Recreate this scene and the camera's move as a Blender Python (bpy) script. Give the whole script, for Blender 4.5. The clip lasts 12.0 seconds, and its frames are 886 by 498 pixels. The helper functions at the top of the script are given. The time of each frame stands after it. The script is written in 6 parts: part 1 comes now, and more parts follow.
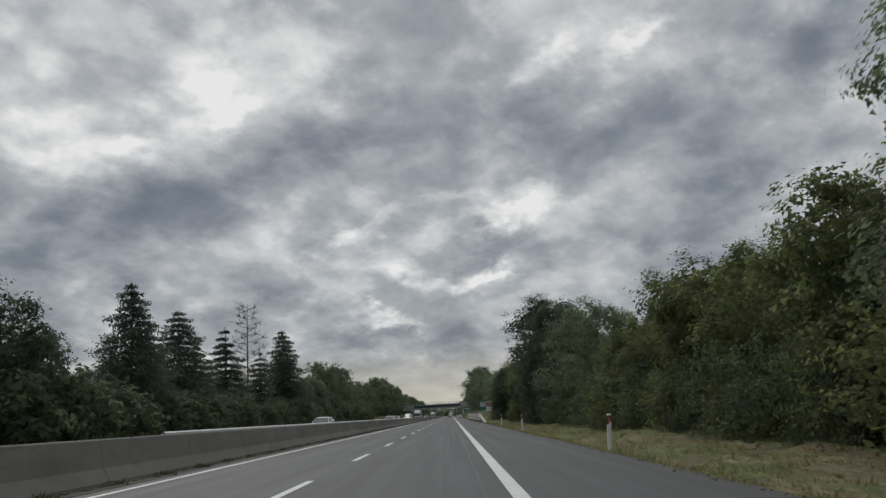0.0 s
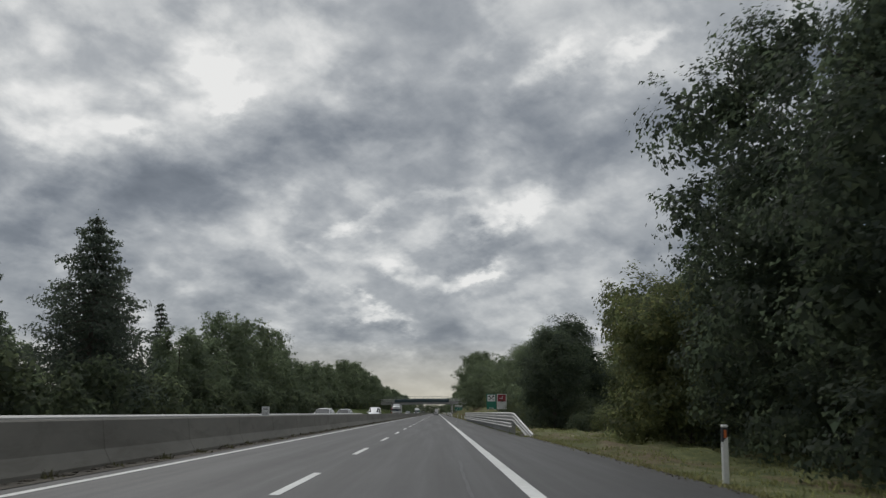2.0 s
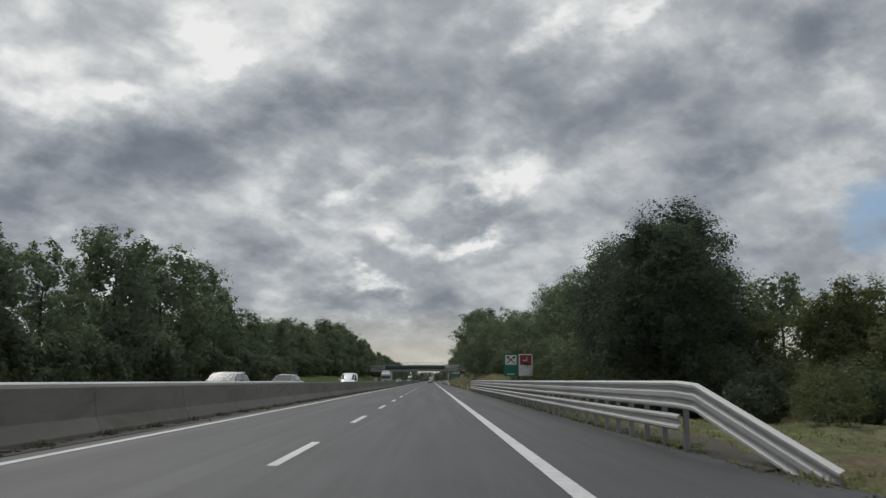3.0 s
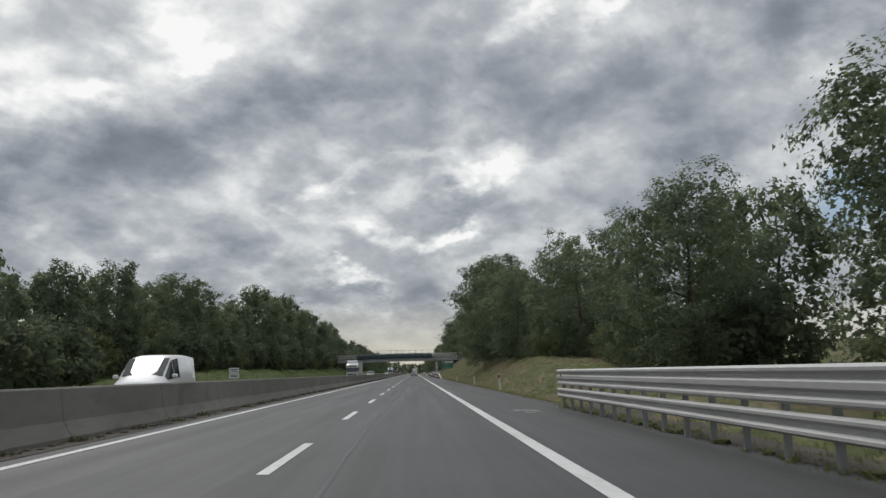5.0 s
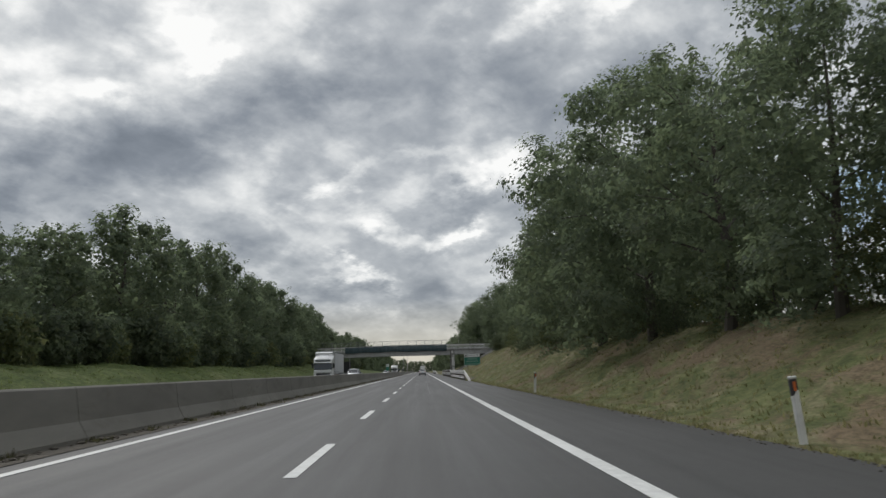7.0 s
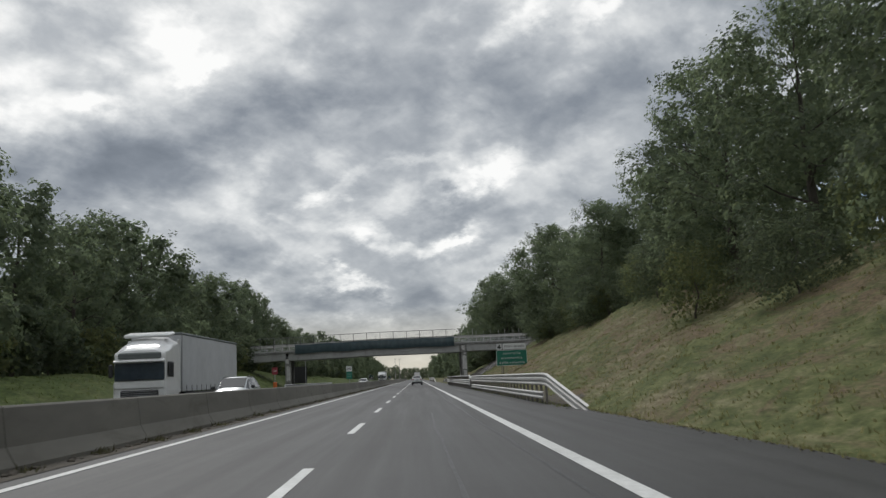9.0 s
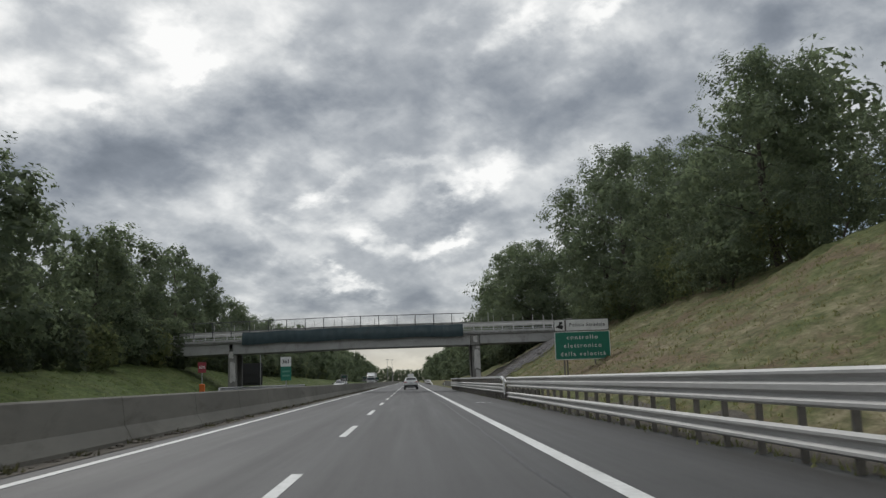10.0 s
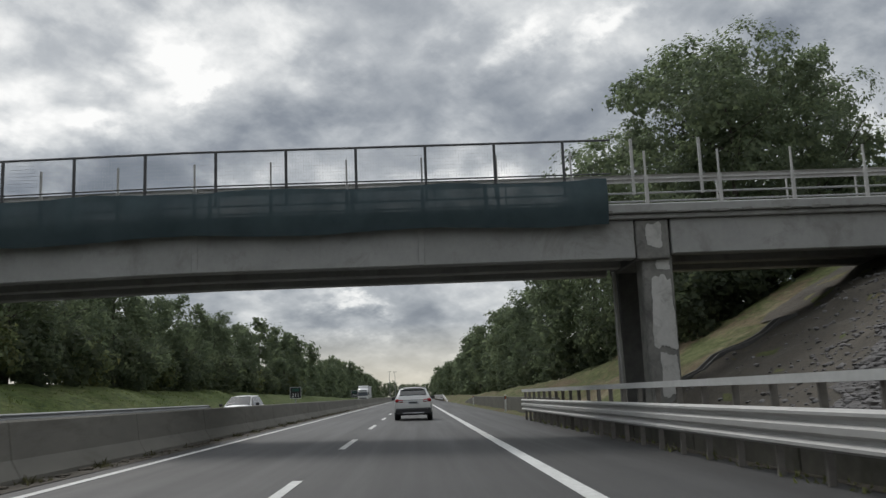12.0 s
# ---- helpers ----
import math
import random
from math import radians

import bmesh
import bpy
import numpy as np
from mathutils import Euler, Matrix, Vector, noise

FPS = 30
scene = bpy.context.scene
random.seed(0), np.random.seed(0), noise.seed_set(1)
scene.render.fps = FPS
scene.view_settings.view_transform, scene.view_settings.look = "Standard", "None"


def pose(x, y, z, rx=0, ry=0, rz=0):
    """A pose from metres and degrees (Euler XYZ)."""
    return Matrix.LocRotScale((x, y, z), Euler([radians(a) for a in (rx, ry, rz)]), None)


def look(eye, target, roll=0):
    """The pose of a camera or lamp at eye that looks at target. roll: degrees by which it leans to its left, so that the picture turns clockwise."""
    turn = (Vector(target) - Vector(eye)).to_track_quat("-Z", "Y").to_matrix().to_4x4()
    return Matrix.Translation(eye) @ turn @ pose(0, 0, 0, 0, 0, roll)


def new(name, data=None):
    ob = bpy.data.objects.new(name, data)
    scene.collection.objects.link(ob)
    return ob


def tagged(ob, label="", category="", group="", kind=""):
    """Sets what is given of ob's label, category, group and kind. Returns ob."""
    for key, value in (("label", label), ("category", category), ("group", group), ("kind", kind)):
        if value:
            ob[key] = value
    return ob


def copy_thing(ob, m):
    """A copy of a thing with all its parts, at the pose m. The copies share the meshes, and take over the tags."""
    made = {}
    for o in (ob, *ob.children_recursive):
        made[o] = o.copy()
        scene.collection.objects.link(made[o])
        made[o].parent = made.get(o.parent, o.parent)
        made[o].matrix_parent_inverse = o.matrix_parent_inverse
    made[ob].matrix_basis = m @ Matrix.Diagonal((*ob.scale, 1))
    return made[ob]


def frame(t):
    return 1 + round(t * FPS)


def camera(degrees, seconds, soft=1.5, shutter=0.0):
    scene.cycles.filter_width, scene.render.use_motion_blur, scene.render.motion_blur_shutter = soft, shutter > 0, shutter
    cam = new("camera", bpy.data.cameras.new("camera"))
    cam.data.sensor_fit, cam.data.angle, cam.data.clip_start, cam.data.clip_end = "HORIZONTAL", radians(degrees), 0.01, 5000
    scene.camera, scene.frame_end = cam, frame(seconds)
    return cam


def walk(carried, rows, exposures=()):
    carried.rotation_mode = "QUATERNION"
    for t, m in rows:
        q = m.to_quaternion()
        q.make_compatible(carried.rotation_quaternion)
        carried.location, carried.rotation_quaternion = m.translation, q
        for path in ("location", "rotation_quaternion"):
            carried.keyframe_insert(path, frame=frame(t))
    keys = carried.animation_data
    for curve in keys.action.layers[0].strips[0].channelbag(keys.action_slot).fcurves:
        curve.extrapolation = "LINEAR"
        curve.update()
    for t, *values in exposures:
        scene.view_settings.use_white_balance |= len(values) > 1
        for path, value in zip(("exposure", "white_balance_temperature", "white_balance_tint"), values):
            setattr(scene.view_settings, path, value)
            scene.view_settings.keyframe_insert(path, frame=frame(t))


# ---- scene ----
cam = camera(53.07, 12.0, soft=1.4, shutter=0.06)
walk(cam, [
    (0.0, pose(1.275, 0.00, 1.134, 100.641, 2.998, 0.555)),
    (0.5, pose(1.151, 17.84, 1.137, 99.983, 1.617, 0.137)),
    (1.0, pose(0.986, 35.73, 1.141, 100.092, 1.431, 0.104)),
    (1.5, pose(0.802, 53.95, 1.145, 100.286, 0.877, 0.033)),
    (2.0, pose(0.748, 72.43, 1.146, 100.455, 0.009, -0.367)),
    (2.5, pose(0.650, 90.77, 1.149, 100.172, -0.426, -0.403)),
    (3.0, pose(0.602, 109.04, 1.150, 98.434, -0.160, -0.729)),
    (3.5, pose(0.578, 127.33, 1.150, 98.215, 0.779, -1.258)),
    (5.5, pose(0.155, 200.70, 1.160, 97.836, 1.188, -1.847)),
    (6.0, pose(0.045, 218.62, 1.162, 97.847, 0.955, -1.619)),
    (6.5, pose(-0.074, 236.65, 1.165, 97.859, 1.197, -1.292)),
    (7.0, pose(-0.018, 255.02, 1.164, 97.790, 1.281, -1.338)),
    (9.0, pose(-0.016, 329.40, 1.164, 98.207, 2.506, -1.698)),
    (9.5, pose(-0.025, 347.77, 1.164, 98.308, 2.577, -1.976)),
    (10.0, pose(-0.037, 365.98, 1.164, 98.351, 1.871, -2.105)),
    (10.5, pose(0.007, 384.12, 1.163, 98.371, 2.086, -1.889)),
    (11.0, pose(0.088, 401.97, 1.161, 98.775, 2.086, -1.941)),
    (11.5, pose(0.200, 419.53, 1.159, 98.907, 2.426, -1.710)),
    (12.0, pose(0.220, 436.64, 1.158, 99.313, 2.290, -1.703)),
], [(0.0, -0.24, 6430, 10), (2.5, -0.20, 6430, 10), (3.5, -0.14, 6430, 10), (5.5, 0.03, 6430, 10), (9.0, 0.06, 6430, 10), (12.0, 0.07, 6430, 10)])

# ---- world, sun ----
SUN_AZ, SUN_EL = radians(-24), radians(46)


class Nodes:
    """Small shorthand for building node trees."""

    def __init__(self, tree):
        self.t = tree

    def n(self, kind, **props):
        node = self.t.nodes.new(kind)
        for k, v in props.items():
            setattr(node, k, v)
        return node

    def link(self, a, b):
        self.t.links.new(a, b)

    def put(self, socket, v):
        if isinstance(v, (int, float, tuple)):
            socket.default_value = v
        else:
            self.link(v, socket)

    def math(self, op, a, b=0.0, clamp=False):
        m = self.n("ShaderNodeMath", operation=op, use_clamp=clamp)
        self.put(m.inputs[0], a), self.put(m.inputs[1], b)
        return m.outputs[0]

    def mix(self, fac, a, b, blend="MIX"):
        m = self.n("ShaderNodeMix", data_type="RGBA", blend_type=blend)
        self.put(m.inputs[0], fac), self.put(m.inputs[6], a), self.put(m.inputs[7], b)
        return m.outputs[2]

    def noise(self, vec, scale, detail=4.0, rough=0.55, distort=0.0):
        m = self.n("ShaderNodeTexNoise")
        if vec is not None:
            self.link(vec, m.inputs["Vector"])
        m.inputs["Scale"].default_value, m.inputs["Detail"].default_value = scale, detail
        m.inputs["Roughness"].default_value, m.inputs["Distortion"].default_value = rough, distort
        return m.outputs[0]

    def ramp(self, fac, *stops):
        m = self.n("ShaderNodeValToRGB")
        e = m.color_ramp.elements
        while len(e) < len(stops):
            e.new(0.5)
        for i, (p, c) in enumerate(stops):
            e[i].position, e[i].color = p, (*c, 1) if len(c) == 3 else c
        self.link(fac, m.inputs[0])
        return m.outputs[0]

    def rng(self, v, a, b, c=0.0, d=1.0):
        m = self.n("ShaderNodeMapRange")
        self.link(v, m.inputs[0])
        for i, x in enumerate((a, b, c, d)):
            m.inputs[1 + i].default_value = x
        return m.outputs[0]


def make_world():
    w = bpy.data.worlds.new("overcast_sky")
    scene.world = w
    w.use_nodes = True
    w.node_tree.nodes.clear()
    N = Nodes(w.node_tree)
    sky = N.n("ShaderNodeTexSky", sky_type="NISHITA", sun_disc=False)
    sky.sun_elevation, sky.sun_rotation = SUN_EL, SUN_AZ
    coord = N.n("ShaderNodeTexCoord").outputs["Generated"]
    sep = N.n("ShaderNodeSeparateXYZ")
    N.link(coord, sep.inputs[0])
    x, y, z = sep.outputs
    up = N.math("MAXIMUM", z, 0.0)
    # a cloud deck seen from below: the direction laid onto a plane overhead, its streaks drawn out along one bearing
    den = N.math("ADD", up, 0.45)
    px, py = N.math("DIVIDE", x, den), N.math("DIVIDE", y, den)
    ca, sa = math.cos(radians(STREAK)), math.sin(radians(STREAK))

    def deck(stretch):
        v = N.n("ShaderNodeCombineXYZ")
        N.link(N.math("SUBTRACT", N.math("MULTIPLY", px, ca), N.math("MULTIPLY", py, sa)), v.inputs[0])
        N.link(N.math("ADD", N.math("MULTIPLY", px, sa * stretch), N.math("MULTIPLY", py, ca * stretch)), v.inputs[1])
        v.inputs[2].default_value = 4.7
        return v.outputs[0]

    warp, warp2 = N.noise(deck(1.0), 4.6, 8, 0.60), N.noise(deck(1.0), 6.2, 8, 0.60)
    broad = N.noise(deck(0.85), 2.4, 6, 0.52, 0.15)
    billow = N.noise(deck(0.85), 6.2, 8, 0.54, 0.2)
    puff = N.noise(deck(0.95), 16.0, 7, 0.53, 0.2)
    # azimuth and elevation in degrees, made ragged, for the larger cloud masses
    az = N.math("MULTIPLY", N.math("ARCTAN2", x, y), 57.2958)
    el = N.math("MULTIPLY", N.math("ARCSINE", z), 57.2958)
    el0 = el
    az = N.math("ADD", az, N.math("MULTIPLY", N.math("SUBTRACT", warp, 0.5), 13.0))
    el = N.math("ADD", el, N.math("MULTIPLY", N.math("SUBTRACT", warp2, 0.5), 8.0))

    def mass(a, e, wa, we, tilt=0.0):
        c, s = math.cos(radians(tilt)), math.sin(radians(tilt))
        da, de = N.math("SUBTRACT", az, a), N.math("SUBTRACT", el, e)
        p = N.math("ADD", N.math("MULTIPLY", da, c / wa), N.math("MULTIPLY", de, s / wa))
        q = N.math("SUBTRACT", N.math("MULTIPLY", de, c / we), N.math("MULTIPLY", da, s / we))
        r2 = N.math("ADD", N.math("MULTIPLY", p, p), N.math("MULTIPLY", q, q))
        return N.math("POWER", 2.718, N.math("MULTIPLY", r2, -1.0))

    patch = N.n("ShaderNodeMapRange", interpolation_type="SMOOTHSTEP")
    N.link(billow, patch.inputs[0])
    patch.inputs[1].default_value, patch.inputs[2].default_value = 0.40, 0.61
    tone = N.math("ADD", N.math("MULTIPLY", broad, 0.36), N.math("MULTIPLY", billow, 0.30))
    tone = N.math("ADD", tone, N.math("MULTIPLY", patch.outputs[0], 0.13))
    tone = N.math("ADD", tone, N.math("MULTIPLY", puff, 0.40))
    tone = N.math("ADD", tone, -0.073)
    for gain, shape in CLOUD_BREAKS + CLOUD_BANKS:
        tone = N.math("ADD", tone, N.math("MULTIPLY", mass(*shape), gain))
    tone = N.math("ADD", N.math("MULTIPLY", tone, 1.3), -0.025)
    low = N.rng(el0, 6.0, 0.5)
    tone = N.math("ADD", tone, N.math("MULTIPLY", low, 0.03))
    cloud = N.ramp(tone, (0.16, (0.165, 0.188, 0.218)), (0.34, (0.235, 0.260, 0.294)), (0.50, (0.335, 0.360, 0.388)),
                   (0.66, (0.455, 0.478, 0.498)), (0.82, (0.66, 0.675, 0.675)), (1.0, (0.95, 0.945, 0.92)))
    warm = N.mix(N.math("MULTIPLY", N.rng(el0, 4.6, 0.8), 0.75), cloud, (0.62, 0.575, 0.455, 1))
    # one gap of blue low on the right
    gap = N.rng(mass(29.5, 10.6, 3.6, 3.0, 10), 0.30, 0.75, 0.0, 0.9)
    warm = N.mix(gap, warm, (0.31, 0.45, 0.62, 1))
    # an overcast sky grows brighter towards the zenith, above what is in view
    lift = N.rng(el0, 27.0, 70.0, 1.0, 2.15)
    gainc = N.n("ShaderNodeCombineXYZ")
    for i in range(3):
        N.link(lift, gainc.inputs[i])
    warm = N.mix(1.0, warm, gainc.outputs[0], "MULTIPLY")
    mixed = N.mix(0.965, N.mix(1.0, sky.outputs[0], (0.09, 0.09, 0.09, 1), "MULTIPLY"), warm)
    ground = N.mix(N.math("LESS_THAN", z, -0.002), mixed, (0.10, 0.11, 0.09, 1))
    bg = N.n("ShaderNodeBackground")
    N.link(ground, bg.inputs[0])
    bg.inputs[1].default_value = 1.0
    N.link(bg.outputs[0], N.n("ShaderNodeOutputWorld").inputs[0])


# the bearing along which the streaks of cloud run, in degrees
STREAK = 42
# brightness gain, (azimuth, elevation, half width, half height, tilt) in degrees: bright breaks in the cloud
CLOUD_BREAKS = [
    (0.20, (-14.5, 21.7, 2.6, 1.4, -50)), (0.12, (-21.5, 20.5, 9.0, 4.0, 0)), (0.11, (-25.0, 16.5, 3.6, 1.7, -15)), (0.18, (-20.3, 17.4, 2.0, 0.8, 0)),
    (0.26, (-11.9, 19.7, 1.9, 0.8, 20)), (0.13, (-3.9, 22.4, 7.0, 2.2, 0)), (0.12, (2.2, 21.9, 1.9, 1.0, 10)), (0.28, (9.3, 22.2, 2.8, 1.1, 25)),
    (0.22, (14.4, 22.8, 2.0, 0.9, 30)), (0.20, (4.2, 13.5, 3.4, 0.85, 26)), (0.22, (-6.3, 11.7, 2.9, 0.8, 18)), (0.17, (0.2, 13.9, 2.6, 0.6, 15)),
    (0.28, (-1.3, 9.5, 2.5, 0.95, -8)), (0.28, (2.5, 9.1, 2.6, 0.65, 14)), (0.27, (-4.1, 6.1, 2.3, 0.55, 0)), (0.14, (24.3, 16.4, 5.0, 1.8, 0)),
]
# the same for the dark banks
CLOUD_BANKS = [
    (-0.22, (-15.0, 14.6, 10.5, 2.0, 16)), (-0.11, (-6.5, 18.2, 4.6, 1.6, 10)), (-0.16, (-23.1, 10.7, 6.5, 2.2, 0)), (-0.14, (-11.4, 7.9, 6.5, 1.1, 0)),
    (-0.10, (-12.9, 10.3, 4.7, 0.7, 5)), (-0.15, (12.8, 17.4, 7.6, 2.3, 0)), (-0.18, (17.9, 14.0, 4.0, 1.9, 0)), (-0.26, (26.2, 20.3, 6.0, 1.5, -5)),
    (-0.17, (3.3, 11.2, 3.6, 0.9, 22)), (-0.18, (-3.0, 4.5, 8.5, 1.0, 0)), (-0.10, (4.0, 6.6, 9.0, 1.3, 8)), (-0.10, (5.2, 18.6, 2.6, 1.2, 0)), (-0.10, (12.4, 10.5, 6.5, 1.8, 0)),
]
make_world()
sun = new("sun", bpy.data.lights.new("sun", "SUN"))
sun.data.energy, sun.data.angle, sun.data.color = 1.1, radians(14), (1.0, 0.97, 0.92)
sun_dir = Vector((math.sin(SUN_AZ) * math.cos(SUN_EL), math.cos(SUN_AZ) * math.cos(SUN_EL), math.sin(SUN_EL)))
sun.matrix_world = look(sun_dir * 300 + Vector((0, 250, 0)), (0, 250, 0))


# ---- materials ----
def material(name, rough=0.7, metal=0.0):
    m = bpy.data.materials.new(name)
    m.use_nodes = True
    N = Nodes(m.node_tree)
    b = m.node_tree.nodes["Principled BSDF"]
    b.inputs["Roughness"].default_value, b.inputs["Metallic"].default_value = rough, metal
    return m, N, b


def bump(N, b, height, strength, distance):
    k = N.n("ShaderNodeBump")
    k.inputs["Strength"].default_value, k.inputs["Distance"].default_value = strength, distance
    N.link(height, k.inputs["Height"]), N.link(k.outputs[0], b.inputs["Normal"])


def grainy(name, dark, light, scale, rough=0.75, metal=0.0, big=0.25, amount=0.5, relief=0.004, stretch=(1, 1, 1), dirt=None):
    """Two scales of variation between two colours, with fine relief; dirt adds ragged stains of a third colour."""
    m, N, b = material(name, rough, metal)
    co = N.n("ShaderNodeNewGeometry").outputs["Position"]
    mp = N.n("ShaderNodeMapping")
    mp.inputs["Scale"].default_value = stretch
    N.link(co, mp.inputs[0])
    co = mp.outputs[0]
    a, c = N.noise(co, scale, 5, 0.65), N.noise(co, big, 4, 0.6)
    f = N.math("ADD", N.math("MULTIPLY", a, amount), N.math("MULTIPLY", c, 1 - amount))
    col = N.ramp(f, (0.32, dark), (0.68, light))
    if dirt:
        spot = N.rng(N.noise(co, big * 2.3, 6, 0.7, 0.6), 0.52, 0.68)
        col = N.mix(N.math("MULTIPLY", spot, 0.7), col, (*dirt, 1))
    N.link(col, b.inputs["Base Color"])
    N.link(N.rng(a, 0.3, 0.7, rough - 0.08, rough + 0.08), b.inputs["Roughness"])
    bump(N, b, a, 0.6, relief)
    return m


def make_asphalt(name, dark, light, track=True):
    m, N, b = material(name, 0.62)
    co = N.n("ShaderNodeNewGeometry").outputs["Position"]
    grit, pit = N.noise(co, 55, 3, 0.8), N.noise(co, 7, 5, 0.75)
    blot = N.noise(co, 0.35, 5, 0.6)
    mp = N.n("ShaderNodeMapping")
    mp.inputs["Scale"].default_value = (1.6, 0.035, 1)
    N.link(co, mp.inputs[0])
    streak = N.noise(mp.outputs[0], 1.0, 5, 0.6)
    f = N.math("ADD", N.math("ADD", N.math("MULTIPLY", grit, 0.22), N.math("MULTIPLY", pit, 0.25)), N.math("ADD", N.math("MULTIPLY", blot, 0.25), N.math("MULTIPLY", streak, 0.28)))
    col = N.ramp(f, (0.40, dark), (0.60, light))
    if track:
        # polished wheel tracks and darker oil lines along the lanes
        sep = N.n("ShaderNodeSeparateXYZ")
        N.link(co, sep.inputs[0])
        ph = N.math("SINE", N.math("MULTIPLY", N.math("ADD", sep.outputs[0], N.math("MULTIPLY", blot, 0.25)), 2 * math.pi / 1.78))
        col = N.mix(N.rng(ph, -1, 1, 0.0, 0.16), col, (0.026, 0.026, 0.0275, 1))
    N.link(col, b.inputs["Base Color"])
    N.link(N.rng(streak, 0.3, 0.7, 0.52, 0.70), b.inputs["Roughness"])
    bump(N, b, grit, 0.5, 0.004)
    return m


def make_leaf(name, dark, mid, lit):
    m, N, b = material(name, 0.7)
    geo, obj = N.n("ShaderNodeNewGeometry"), N.n("ShaderNodeObjectInfo")
    col = N.ramp(geo.outputs["Random Per Island"], (0.0, dark), (0.55, mid), (1.0, lit))
    patch = N.noise(geo.outputs["Position"], 0.45, 3, 0.6)
    col = N.mix(N.rng(patch, 0.4, 0.7, 0.0, 0.45), col, (*lit, 1))
    col = N.mix(N.rng(obj.outputs["Random"], 0, 1, 0.0, 0.35), col, (*dark, 1))
    N.link(col, b.inputs["Base Color"])
    b.inputs["Specular IOR Level"].default_value = 0.12
    tr = N.n("ShaderNodeBsdfTranslucent")
    N.link(N.mix(1.0, col, (2.3, 2.35, 2.0, 1), "MULTIPLY"), tr.inputs[0])
    mx = N.n("ShaderNodeMixShader")
    mx.inputs[0].default_value = 0.5
    N.link(b.outputs[0], mx.inputs[1]), N.link(tr.outputs[0], mx.inputs[2])
    out = [n for n in m.node_tree.nodes if n.type == "OUTPUT_MATERIAL"][0]
    N.link(mx.outputs[0], out.inputs[0])
    return m


ASPHALT = make_asphalt("worn_asphalt", (0.0198, 0.0196, 0.0193), (0.0432, 0.0427, 0.0418))
SHOULDER = make_asphalt("shoulder_asphalt", (0.0225, 0.0222, 0.0217), (0.0435, 0.0428, 0.0416), False)
PAINT = grainy("road_paint", (0.42, 0.42, 0.40), (0.74, 0.74, 0.72), 9, 0.6, amount=0.6, relief=0.002)
CONCRETE = grainy("barrier_concrete", (0.122, 0.116, 0.101), (0.212, 0.203, 0.178), 5, 0.9, big=0.6, amount=0.35, relief=0.006, stretch=(1, 0.22, 0.9), dirt=(0.10, 0.093, 0.076))
BRIDGE_CONCRETE = grainy("bridge_concrete", (0.285, 0.285, 0.274), (0.40, 0.398, 0.384), 7, 0.88, big=0.45, amount=0.35, relief=0.004, stretch=(1, 1, 0.8), dirt=(0.22, 0.213, 0.195))
PLASTER = grainy("pale_repair_mortar", (0.42, 0.412, 0.39), (0.58, 0.57, 0.545), 6, 0.9, big=0.9, relief=0.006, dirt=(0.25, 0.24, 0.22))
DARK_CONCRETE = grainy("dark_grey_concrete", (0.08, 0.08, 0.078), (0.17, 0.168, 0.16), 4, 0.9, big=0.6)
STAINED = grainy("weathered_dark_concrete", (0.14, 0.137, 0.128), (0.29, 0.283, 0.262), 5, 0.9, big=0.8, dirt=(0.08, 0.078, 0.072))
MOSSY = grainy("mossy_concrete", (0.070, 0.068, 0.055), (0.165, 0.158, 0.132), 4, 0.92, big=0.5, relief=0.01, dirt=(0.055, 0.058, 0.038))
SOFFIT_SHADE = grainy("shaded_soffit_concrete", (0.10, 0.10, 0.098), (0.16, 0.158, 0.15), 3, 0.9)
GALV = grainy("galvanised_steel", (0.38, 0.375, 0.362), (0.56, 0.552, 0.535), 14, 0.60, 0.10, big=1.1, relief=0.001, stretch=(1, 0.2, 1))
GALV_PALE = grainy("pale_galvanised_steel", (0.50, 0.505, 0.495), (0.68, 0.685, 0.672), 14, 0.55, 0.08, big=1.1, relief=0.001)
GALV_DULL = grainy("dull_galvanised_steel", (0.24, 0.245, 0.245), (0.38, 0.385, 0.385), 10, 0.6, 0.15, relief=0.001)
DARK_STEEL = grainy("dark_painted_steel", (0.045, 0.046, 0.048), (0.095, 0.096, 0.098), 9, 0.6, relief=0.001)
RUST = grainy("weathered_steel_post", (0.155, 0.142, 0.128), (0.28, 0.258, 0.235), 12, 0.8, 0.1)


